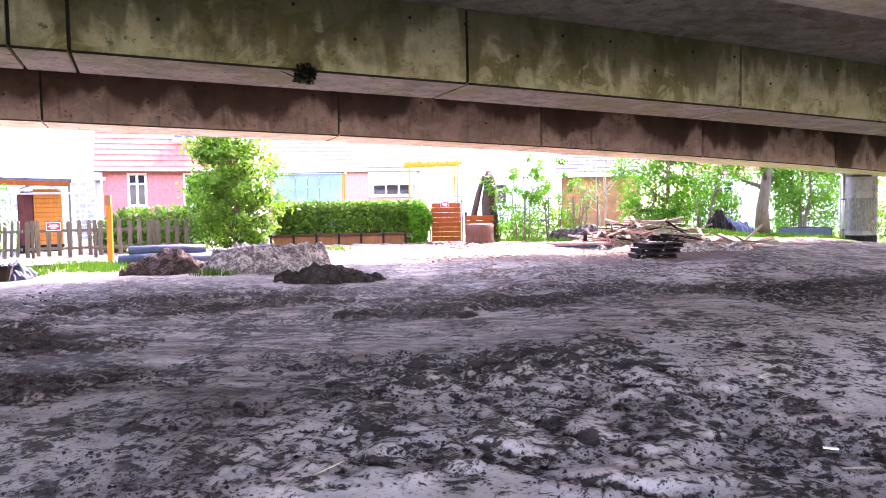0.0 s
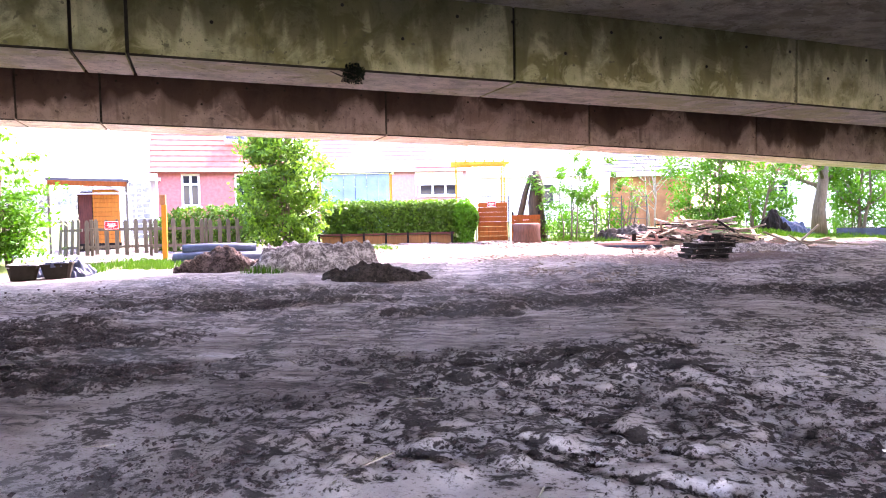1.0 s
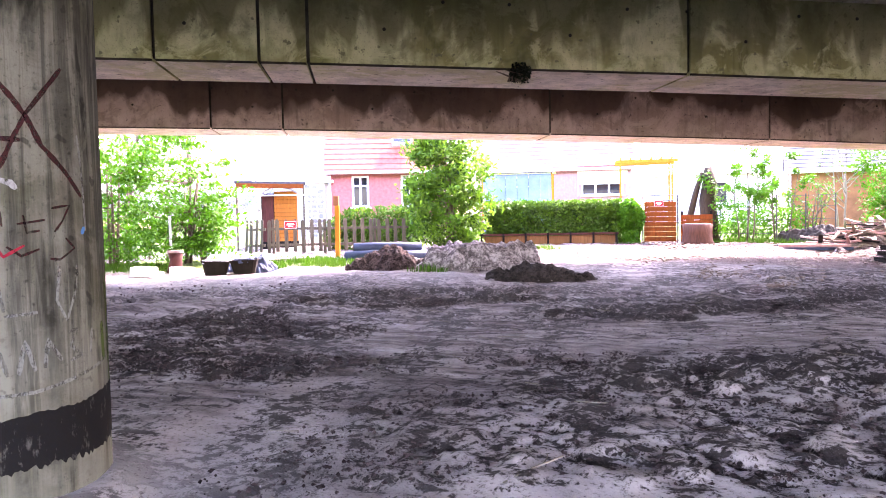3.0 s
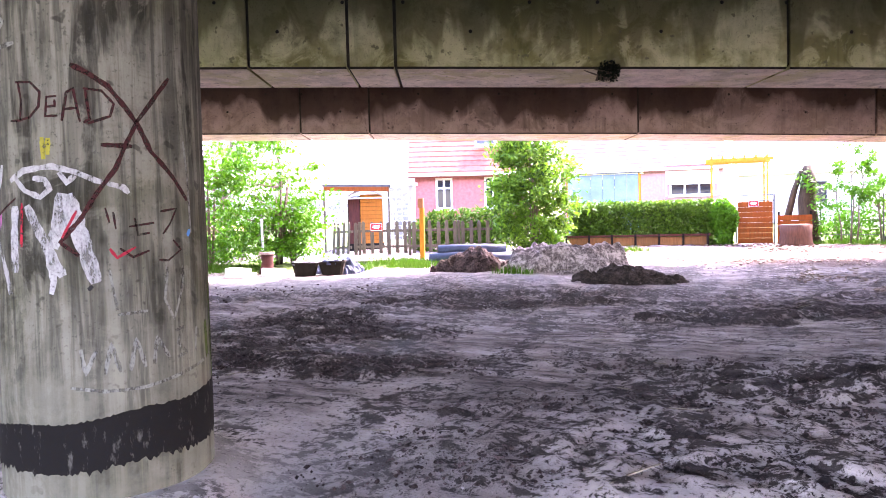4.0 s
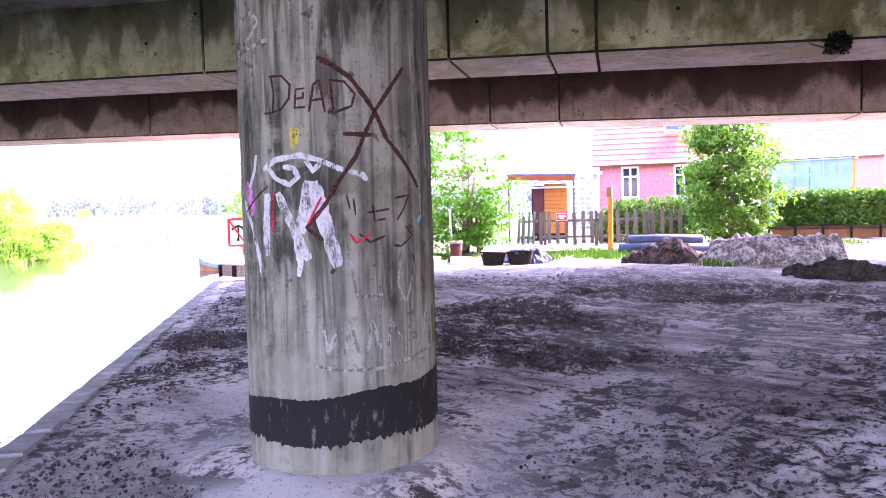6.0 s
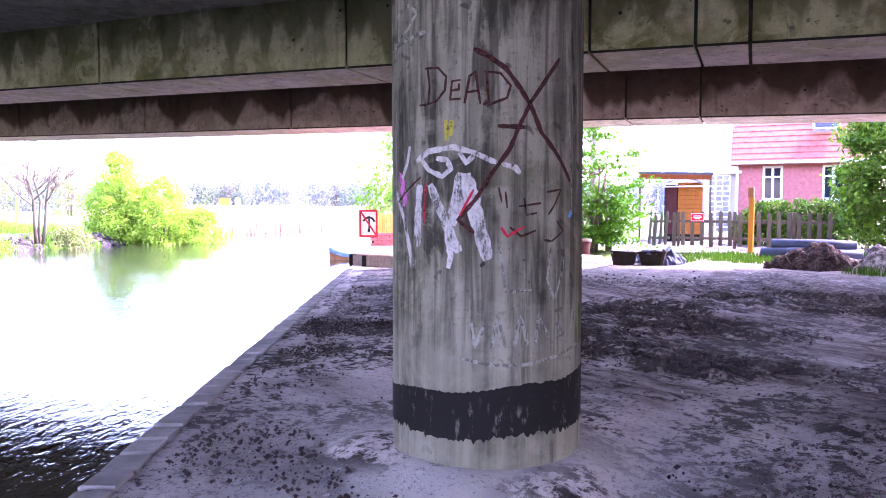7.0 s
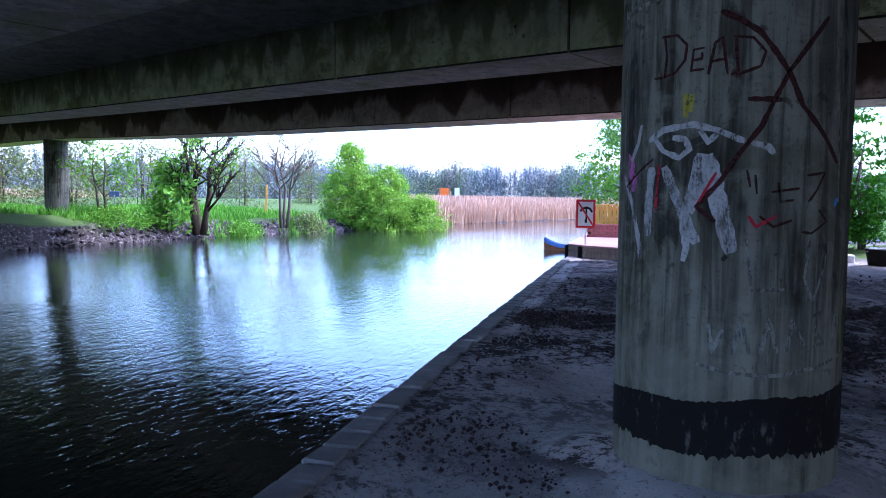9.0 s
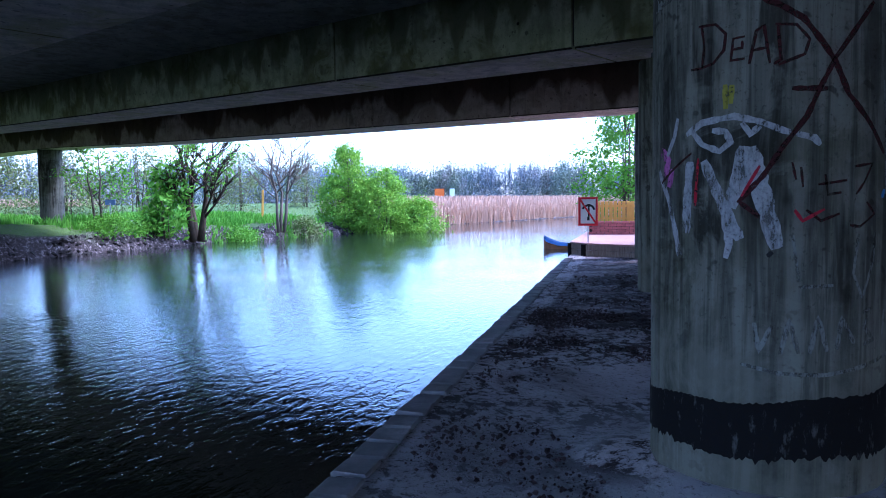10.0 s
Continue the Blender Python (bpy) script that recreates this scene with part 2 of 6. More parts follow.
def ground_material():
    """Pale trodden sand-soil under dark broken crumbs, with wheel-smeared bands, wood chips and grass."""
    m, n = mat("churned soil")
    p = n.place()
    track = n.place(0.4, 1.4, 1, radians(18))
    cross = n.place(1.35, 0.6, 1, radians(-40))
    big = n.noise(0.33, p, 5, 0.6, 0.4)
    band = n.noise(0.75, track, 5, 0.62, 0.5)
    mid = n.noise(2.6, p, 6, 0.65)
    fine = n.noise(26, p, 5, 0.7)
    grit = n.noise(110, p, 3, 0.7)
    sand = n.add("Attribute", attribute="sand").outputs["Fac"]
    chips = n.add("Attribute", attribute="chips").outputs["Fac"]
    grass = n.add("Attribute", attribute="grass").outputs["Fac"]
    clod = n.add("Attribute", attribute="clod").outputs["Fac"]
    earth = n.add("Attribute", attribute="earth").outputs["Fac"]
    c = n.mix(n.step(mid, 0.32, 0.68), (0.4, 0.335, 0.325), (0.6, 0.53, 0.52))
    c = n.mix(n.math("MULTIPLY", n.step(big, 0.5, 0.62), 0.5), c, (0.5, 0.445, 0.44))
    c = n.mix(n.math("MULTIPLY", earth, n.step(n.noise(1.7, track, 6, 0.7, 0.3), 0.3, 0.56)), c, n.mix(n.step(n.noise(6.0, track, 5, 0.7), 0.4, 0.6), (0.045, 0.031, 0.03), (0.25, 0.195, 0.19)))
    damp = n.math("MULTIPLY", n.step(band, 0.47, 0.6), n.step(mid, 0.38, 0.58))
    c = n.mix(n.math("MULTIPLY", damp, 0.5), c, (0.11, 0.085, 0.08))
    # broken crumbs: large flat clods, then smaller ones between them
    amount = n.math("MAXIMUM", clod, n.math("MULTIPLY", n.step(n.noise(0.8, cross, 4, 0.6, 0.6), 0.33, 0.58), 0.85))
    flake = n.noise(5.6, n.place(0.7, 1.2, 1, radians(18)), 7, 0.72, 0.2)
    flake2 = n.noise(11.0, n.place(1.2, 0.8, 1, radians(-40)), 6, 0.72, 0.2)
    level = n.math("MULTIPLY", amount, 0.155)
    stir = n.math("MAXIMUM", n.math("ADD", flake, level), n.math("ADD", flake2, n.math("SUBTRACT", level, 0.015)))
    body = n.math("MULTIPLY", n.step(stir, 0.585, 0.655), n.step(amount, 0.02, 0.25))
    dark = n.math("MULTIPLY", n.step(stir, 0.63, 0.66), n.step(amount, 0.04, 0.3))
    c = n.mix(n.math("MULTIPLY", body, 0.6), c, n.mix(n.step(fine, 0.4, 0.6), (0.07, 0.053, 0.05), (0.15, 0.12, 0.115)))
    c = n.mix(n.math("MULTIPLY", dark, 0.92), c, n.mix(n.step(fine, 0.4, 0.65), (0.014, 0.01, 0.0095), (0.05, 0.037, 0.035)))
    c = n.mix(n.math("MULTIPLY", sand, n.step(mid, 0.15, 0.4)), c, n.mix(fine, (0.36, 0.33, 0.325), (0.5, 0.465, 0.46)))
    c = n.mix(n.math("MULTIPLY", chips, n.step(fine, 0.25, 0.5)), c, n.mix(n.step(grit, 0.35, 0.65), (0.045, 0.024, 0.02), (0.13, 0.08, 0.072)))
    c = n.mix(n.math("MULTIPLY", grass, n.step(mid, 0.2, 0.45)), c, n.mix(n.step(fine, 0.3, 0.7), (0.05, 0.1, 0.02), (0.14, 0.2, 0.05)))
    c = n.mix(n.math("MULTIPLY", n.step(fine, 0.56, 0.63), 0.6), c, (0.055, 0.043, 0.041))
    c = n.mix(n.math("MULTIPLY", n.step(grit, 0.62, 0.7), 0.5), c, (0.42, 0.39, 0.38))
    h = n.math("ADD", n.math("ADD", n.math("MULTIPLY", fine, 0.8), n.math("MULTIPLY", grit, 0.35)), n.math("MULTIPLY", dark, 0.7))
    n.surface(c, 0.9, h, 0.8, 0.035)
    return m


def water_material():
    m, n = mat("canal water")
    p = n.place(1.0, 1.0, 1, radians(40))
    a = n.noise(2.6, n.add("Mapping", {"Vector": p, "Scale": (1.0, 2.4, 1)}).outputs[0], 2, 0.5, 0.6)
    b = n.noise(4.6, n.add("Mapping", {"Vector": p, "Scale": (1.0, 2.0, 1)}).outputs[0], 3, 0.6, 0.4)
    big = n.noise(0.22, p, 2)
    crest = n.math("POWER", b, 1.6)
    h = n.math("MULTIPLY", n.math("ADD", n.math("MULTIPLY", a, 0.8), n.math("MULTIPLY", crest, 0.9)), n.step(big, 0.05, 0.6))
    n.surface((0.012, 0.014, 0.01), 0.015, h, 0.55, 0.019, ior=1.33)
    return m


SOIL, WATER_MAT = ground_material(), water_material()
BARK = wood("bark", (0.2, 0.16, 0.12), (0.07, 0.055, 0.04), 1.0, 0.9)
BARK_DARK = wood("dark bark", (0.09, 0.062, 0.04), (0.025, 0.019, 0.013), 1.0, 0.9)
BARK_PALE = wood("pale bark", (0.3, 0.26, 0.2), (0.13, 0.11, 0.085), 1.0, 0.9)
LEAF_SPRING = leaf("spring leaves", (0.015, 0.1, 0.002), (0.065, 0.21, 0.004), (0.04, 0.15, 0.003))
LEAF_BANK = leaf("bank leaves", (0.07, 0.21, 0.012), (0.19, 0.38, 0.025), (0.12, 0.27, 0.02))
LEAF_LAUREL = leaf("laurel leaves", (0.006, 0.04, 0.004), (0.15, 0.32, 0.015), (0.06, 0.17, 0.008))
LEAF_TUFT = leaf("dark moss tuft", (0.004, 0.006, 0.003), (0.012, 0.018, 0.006), (0.008, 0.012, 0.004))
LEAF_HEDGE = leaf("hedge leaves", (0.007, 0.035, 0.003), (0.09, 0.2, 0.01), (0.035, 0.1, 0.006))
LEAF_WILLOW = leaf("willow leaves", (0.12, 0.25, 0.015), (0.3, 0.48, 0.04), (0.2, 0.36, 0.03))
LEAF_SCRUB = leaf("budding scrub", (0.1, 0.15, 0.03), (0.2, 0.25, 0.07), (0.17, 0.15, 0.09))
REED = leaf("dry reed", (0.38, 0.22, 0.14), (0.6, 0.4, 0.28), (0.46, 0.29, 0.19))
GRASS_BANK = leaf("bank grass", (0.07, 0.2, 0.015), (0.18, 0.4, 0.03), (0.14, 0.32, 0.03))
GRASS = leaf("grass blades", (0.02, 0.075, 0.003), (0.05, 0.14, 0.006), (0.04, 0.11, 0.005))

# ---- ground, quay and water ----
def lines(stops):
    """Grid lines between stops (value, step)."""
    out = [stops[0][0]]
    for (v0, d0), (v1, d1) in zip(stops, stops[1:]):
        v, k = v0, 0
        count = max(1, round((v1 - v0) / math.sqrt(d0 * d1) * (1.0 if abs(d0 - d1) < 1e-6 else 0.6)))
        r = (d1 / d0) ** (1.0 / count)
        w = np.cumsum(r ** np.arange(count))
        out += list(v0 + (v1 - v0) * w / w[-1])
    return np.array(out)


TH = radians(18)


def churned(X, Y):
    """Where wheels have broken the soil up, 0..1."""
    T, V = X * math.cos(TH) + Y * math.sin(TH), -X * math.sin(TH) + Y * math.cos(TH)
    c = ramp(fbm(T * 0.3, V, 1.1, 4, 3), -0.35, 0.35) * ramp(fbm(X, Y, 4.0, 3, 8), -0.75, 0.15)
    rows_ = np.exp(-((V - 11.2) / 1.8) ** 2) + 0.8 * np.exp(-((V - 7.4 + 0.1 * T) / 0.9) ** 2)
    quay_side = np.exp(-((X + 7.8) ** 2 + (Y - 5.0) ** 2) / 3.5)
    return np.clip(c * (0.55 + 0.8 * rows_) + quay_side * ramp(fbm(X, Y, 0.7, 3, 17), -0.3, 0.5), 0, 1)


TRACKS = (((-1.67, 6.88), (-0.86, 6.22), (-0.09, 5.51), (0.9, 4.5)), ((-1.85, 6.22), (-0.78, 5.13), (0.0, 4.2)), ((-0.6, 7.0), (0.33, 6.1), (1.6, 4.6)),
          ((0.33, 4.76), (0.87, 4.33), (2.02, 3.9)), ((-3.4, 7.6), (-1.9, 8.2), (0.2, 8.5), (3.0, 8.4), (6.5, 7.6)), ((-3.2, 6.7), (-1.2, 7.4), (1.0, 7.5), (4.0, 7.1)), ((1.1, 6.4), (2.3, 5.3), (4.2, 4.2)))


def to_tracks(X, Y):
    """The distance to the nearest wheel track."""
    best = np.full(X.shape, 9.0)
    for tr in TRACKS:
        for (x0, y0), (x1, y1) in zip(tr, tr[1:]):
            dx, dy = x1 - x0, y1 - y0
            f = np.clip(((X - x0) * dx + (Y - y0) * dy) / (dx * dx + dy * dy), 0, 1)
            best = np.minimum(best, np.hypot(X - x0 - f * dx, Y - y0 - f * dy))
    return best


def build_ground():
    la = lines([(-2600, 400), (-60, 8), (-10, 0.12), (-6, 0.06), (12, 0.06), (24, 0.12), (32, 0.4), (110, 0.8), (300, 20), (2600, 400)])
    ls = lines([(-2600, 400), (-80, 8), (-30, 0.5), (-4, 0.5), (-0.012, 0.5), (0, 0.5), (0.06, 0.06), (11, 0.06), (24, 0.14), (40, 0.5), (110, 8), (2600, 400)])
    A, S = np.meshgrid(la, ls, indexing="ij")
    X = A * QA.x + (S - QC) * QS.x
    Y = A * QA.y + (S - QC) * QS.y
    Z = ground_base(X, Y)
    land = (S > 0.5) & (S < 60) & (A > -60) & (A < 60)
    near = land * ramp(S, 0.6, 1.6)
    churn = churned(X, Y)
    clod = churn * ramp(fbm(X, Y, 0.24, 3, 21), -0.1, 0.6)
    relief = 0.04 * fbm(X, Y, 2.5, 3, 1) + 0.016 * fbm(X, Y, 0.35, 3, 5) + 0.055 * clod + 0.036 * churn * fbm(X, Y, 0.15, 2, 25)
    d = to_tracks(X + 0.05 * fbm(X, Y, 0.6, 2, 71), Y + 0.05 * fbm(X, Y, 0.6, 2, 72))
    groove = np.exp(-(d / 0.05) ** 2) * ramp(fbm(X, Y, 0.9, 2, 31), -0.7, 0.2)
    relief = relief - 0.045 * groove + 0.009 * np.exp(-((d - 0.12) / 0.05) ** 2) * ramp(fbm(X, Y, 0.5, 2, 33), -0.3, 0.5) + 0.018 * groove * fbm(X, Y, 0.09, 1, 44)
    smooth_zone = 1 - 0.85 * np.exp(-(((X + 3.4) ** 2 + (Y - 2.6) ** 2) / 3.0)) - 0.6 * (S < 2.2)
    Z = Z + near * relief * np.clip(smooth_zone, 0.1, 1)
    apart = np.hypot(X - C1.x, Y - C1.y) + 0.12 * fbm(X, Y, 0.5, 2, 87)
    Z = Z + 0.1 * (1 - ramp(apart, 0.62, 1.15))
    Z = Z + ((S < far_bank(A) - 0.2) & (S > -80) & (A > -20)) * (0.16 * fbm(X, Y, 2.2, 4, 40) + 0.05)
    na, ns = len(la), len(ls)
    i, j = np.meshgrid(np.arange(na - 1), np.arange(ns - 1), indexing="ij")
    q = np.stack([i * ns + j, i * ns + j + 1, (i + 1) * ns + j + 1, (i + 1) * ns + j], -1).reshape(-1, 4)
    me = bpy.data.meshes.new("ground")
    me.vertices.add(na * ns)
    me.vertices.foreach_set("co", np.stack([X, Y, Z], -1).ravel().astype(np.float32))
    me.loops.add(len(q) * 4)
    me.loops.foreach_set("vertex_index", q.ravel().astype(np.int32))
    me.polygons.add(len(q))
    me.polygons.foreach_set("loop_start", np.arange(0, len(q) * 4, 4, dtype=np.int32))
    me.update(calc_edges=True)
    wob = 1.2 * fbm(X, Y, 3.0, 3, 60)
    col = 1.2 * np.exp(-(((X + 3.5) ** 2 + (Y - 2.6) ** 2) / 2.0)) * ramp(fbm(X, Y, 0.7, 3, 77), -1.0, -0.1)
    pale_left = np.exp(-((X + 10.5) ** 2 + (Y - 13.2) ** 2) / 7.0) + np.exp(-((X + 8.2) ** 2 + (Y - 17.3) ** 2) / 5.0) + np.exp(-((X + 4.0) ** 2 + (Y - 16.0) ** 2) / 5.0)
    sand = np.clip(col + 0.55 * pale_left, 0, 1)
    chips = ramp(wob + 4.2 - np.hypot((X - 2.2) / 1.7, (Y - 21.5) / 0.95), 0, 1.2)
    grass = np.clip(ramp(Y + wob, 25.5, 27.0) * (S > 8) + (S < -5) * 1.0 + (A > 30) * (S > 0)
                    + ramp(1.6 + 0.6 * wob - np.hypot((X + 9.3) / 1.6, Y - 17.6), 0, 0.8) + ramp(2.5 + wob - np.hypot((X + 14) / 1.0, Y - 16.5), 0, 1)
                    + ramp(2.4 + wob - np.hypot((X - 12.5) / 2.2, Y - 27.5), 0, 1), 0, 1)
    grass = grass * (1 - ramp(-far_bank(A) + S + 2.2 + 0.4 * wob, 0, 1) * (S < 0))
    T, V = X * math.cos(TH) + Y * math.sin(TH), -X * math.sin(TH) + Y * math.cos(TH)
    earth = ramp(V + 0.6 * wob, 6.2, 8.6) * (1 - 0.5 * ramp(T, 6, 11) * (V < 15)) * (S > 0.5)
    earth = np.clip(earth + 1.0 * (S < -1) + 0.8 * ramp(fbm(X, Y, 1.6, 3, 83), 0.0, 0.6) * (S > 0.5) * (S < 7) * (A > 3) * (A < 18), 0, 1)
    for key, v in (("earth", earth), ("sand", sand), ("chips", chips), ("grass", grass), ("clod", np.clip(churn * near + 0.6 * groove * near + 1.0 * (S < -1) + 0.5 * ramp(fbm(X, Y, 0.9, 4, 91), -0.2, 0.5) * (S > 0) * (1 - ramp(S, 2.0, 3.2)), 0, 1))):
        me.attributes.new(key, "FLOAT", "POINT").data.foreach_set("value", np.ascontiguousarray(v * np.ones_like(X)).ravel().astype(np.float32))
    me.shade_smooth()
    return tagged(part("ground", me, SOIL, None), "churned muddy soil and canal banks, pale and dark patches", "ground", kind="structure")


ground = build_ground()
w = mesh_of("water", [quay(a, s, WATER) for a, s in ((-400, -60), (27.5, -60), (27.5, -0.02), (-400, -0.02), (27.5, 12), (45, 12), (45, -60), (420, 260), (420, -60))], [(0, 1, 2, 3), (1, 6, 5, 4, 2), (6, 8, 7, 5)])
tagged(part("water", w, WATER_MAT, None), "rippled canal water reflecting a bright sky", "water", kind="structure")

# ---- the bridge ----
GIRDERS = (("near", 4.42, CONC_NEAR, 0.12), ("middle", 11.5, CONC_NEAR, 0.12), ("far", 18.6, CONC_FAR, -0.04))
HALF, WEB = 0.8, 1.26


def girder_piece(u0, u1, p, lift, gap=0.026, inset=0.0):
    """One cast length of a girder, its edges chamfered."""
    verts, faces, c = [], [], 0.03
    h = HALF - inset
    prof = [(-h, WEB), (-h, c + inset), (-h + c, inset), (h - c, inset), (h, c + inset), (h, WEB)]
    count = max(1, int((u1 - u0) / 4))
    for i in range(count + 1):
        u = u0 + gap + (u1 - u0 - 2 * gap) * i / count
        for q, z in prof:
            verts.append(bridge(u, p + q, beam_z(u, lift) + z))
    k = len(prof)
    for i in range(count):
        for j in range(k):
            faces.append((i * k + j, i * k + (j + 1) % k, (i + 1) * k + (j + 1) % k, (i + 1) * k + j))
    faces += [tuple(range(k))[::-1], tuple(count * k + j for j in range(k))]
    me = mesh_of("cast_length", verts, faces)
    # both lower chamfers take the dark brown slot, the bottom face slot 1
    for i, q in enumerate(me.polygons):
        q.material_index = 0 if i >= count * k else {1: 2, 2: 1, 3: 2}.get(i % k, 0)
    return me


for gname, gp, gmat, glift in GIRDERS:
    g = thing("girder_" + gname, Matrix(), "long cast concrete bridge girder, mossy and water-stained, with vertical joints", "bridge girder", "bridge girders", "structure")
    shift = {"near": 0, "middle": 0.0, "far": -0.35}[gname]
    joints = [-75, -66, -57.5, -49, -42, -36, -30, -24, -18.2, -12.6, -6.9] + ([-2.75, -1.26, -0.55] if gname == "middle" else [-3.0, -1.3]) + [5.33, 11.2, 17.0, 22.8, 28.6, 36, 46]
    for u0, u1 in zip(joints, joints[1:]):
        me = girder_piece(u0 + shift, u1 + shift, gp, glift)
        for x in (gmat, CONC_UNDER_LIT, DARK_BROWN):
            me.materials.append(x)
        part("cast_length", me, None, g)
    core = girder_piece(joints[0], joints[-1], gp, glift, 0.0, 0.05)
    core.materials.append(DARK_BROWN)
    for q in core.polygons:
        q.material_index = 0
    part("joint_filler", core, None, g, "dark joint filler")
    if gname != "near":
        rnd = random.Random(len(gname))
        for k in range(34):
            u = -8 + 0.95 * k + rnd.uniform(-0.06, 0.06)
            bm = bmesh.new()
            bmesh.ops.create_cone(bm, cap_ends=True, segments=10, radius1=0.03, radius2=0.024, depth=0.012, matrix=Matrix.Translation(bridge(u, gp - HALF - 0.002, beam_z(u, glift) + (0.98 if k % 3 else 0.55))) @ Matrix.Rotation(AZ, 4, "Z") @ Matrix.Rotation(math.pi / 2, 4, "X"))
            part("tie_plug", bm, DARK_BROWN, g)
dv, df = [], []
us = list(range(-76, 48, 4))
for i, u in enumerate(us):
    for p, z in ((-12, WEB), (19.4, WEB), (19.4, WEB + 0.55), (-12, WEB + 0.55)):
        dv.append(bridge(u, p, beam_z(u, 0.12) + z - 0.03))
    if i:
        b = 4 * i
        df += [(b - 4 + j, b - 4 + (j + 1) % 4, b + (j + 1) % 4, b + j) for j in range(4)]
df += [(3, 2, 1, 0), tuple(len(dv) - 4 + j for j in range(4))]
part("ceiling", mesh_of("ceiling", dv, df), CONC_SOFFIT, None)
tagged(bpy.data.objects["ceiling"], "concrete underside of the bridge deck, dark with faint joints", "bridge deck", kind="structure")

RAD = 0.635


def column(x, y, top, label, radius=RAD, material=None, group="bridge columns"):
    base = gz(x, y) - 0.25
    c = thing("column", pose(x, y, base), label, "column", group, "structure")
    verts, faces, n = [], [], 64
    levels = np.linspace(0, top - base - 0.12, 14)
    for z in levels:
        for k in range(n):
            t = k * math.tau / n
            r = radius + 0.0025 * math.sin(k * 2.4 + 3 * math.sin(k * 0.7))
            verts.append((r * math.cos(t), r * math.sin(t), z))
    for i in range(len(levels) - 1):
        for k in range(n):
            faces.append((i * n + k, i * n + (k + 1) % n, (i + 1) * n + (k + 1) % n, (i + 1) * n + k))
    faces += [tuple(range(n))[::-1], tuple((len(levels) - 1) * n + k for k in range(n))]
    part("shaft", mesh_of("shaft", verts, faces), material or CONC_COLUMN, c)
    bm = bmesh.new()
    bmesh.ops.create_cone(bm, cap_ends=True, segments=32, radius1=radius * 0.7, radius2=radius * 0.7, depth=0.16, matrix=pose(0, 0, top - base - 0.06))
    part("bearing", bm, plain("rubber bearing", (0.03, 0.03, 0.03), 0.6), c)
    return c




def on_row(k):
    return C1 + QA * 7.83 * k


def top_at(x, y):
    return beam_z(x * BU.x + y * BU.y)


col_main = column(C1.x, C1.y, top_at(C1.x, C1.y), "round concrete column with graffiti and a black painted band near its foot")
for k in (1, 2):
    q = on_row(k)
    column(q.x, q.y, top_at(q.x, q.y), "round concrete bridge column standing on the quay")
col_e = column(15.3, 28.3, top_at(15.3, 28.3), "round grey concrete column with a pale painted middle and a rain pipe beside it", RAD, CONC_PALE)
column(-48.75, -2.0, top_at(-48.75, -2.0), "round concrete bridge column on the far bank")

# ---- plants ----
def leaves(points, size, rnd, out=None, up=0.3, flat=False):
    """A cloud of small bent leaves, one island each."""
    verts, faces = out or ([], [])
    for p in points:
        d = Vector((rnd.gauss(0, 1), rnd.gauss(0, 1), rnd.gauss(0, 1) + up)).normalized()
        e = d.orthogonal().normalized()
        e.rotate(Matrix.Rotation(rnd.uniform(0, math.tau), 3, d))
        f = d.cross(e)
        s = size * rnd.uniform(0.6, 1.35)
        i = len(verts)
        verts += [p - e * s, p + f * s * 0.42 + d * s * 0.12, p + e * s, p - f * s * 0.42 + d * s * 0.12]
        faces.append((i, i + 1, i + 2, i + 3))
    return verts, faces


def crown_points(rnd, count, clumps):
    """Points in uneven clumps (centre, radius), denser near each clump's skin."""
    total = sum(r ** 2 for _, r in clumps)
    pts = []
    for c, r in clumps:
        for _ in range(max(3, int(count * r * r / total))):
            pts.append(Vector(c) + Vector((rnd.gauss(0, 0.6), rnd.gauss(0, 0.6), rnd.gauss(0, 0.38))) * r)
    return pts


def leaf_cloud(name, pts, size, seed, up=0.3, droop=0.0):
    """Many small bent leaves at pts as one mesh, one island each."""
    g = np.random.RandomState(seed)
    n = len(pts)
    d = g.normal(size=(n, 3)) + np.array([0, 0, up])
    d /= np.linalg.norm(d, axis=1)[:, None]
    e = np.cross(d, g.normal(size=(n, 3)))
    e /= np.linalg.norm(e, axis=1)[:, None]
    e[:, 2] -= droop
    f = np.cross(d, e)
    k = (size * g.uniform(0.6, 1.35, n))[:, None]
    v = np.stack([pts - e * k, pts + f * k * 0.42 + d * k * 0.12, pts + e * k, pts - f * k * 0.42 + d * k * 0.12], 1).reshape(-1, 3)
    me = bpy.data.meshes.new(name)
    me.vertices.add(4 * n)
    me.vertices.foreach_set("co", v.ravel().astype(np.float32))
    me.loops.add(4 * n)
    me.loops.foreach_set("vertex_index", np.arange(4 * n, dtype=np.int32))
    me.polygons.add(n)
    me.polygons.foreach_set("loop_start", np.arange(0, 4 * n, 4, dtype=np.int32))
    me.update(calc_edges=True)
    return me


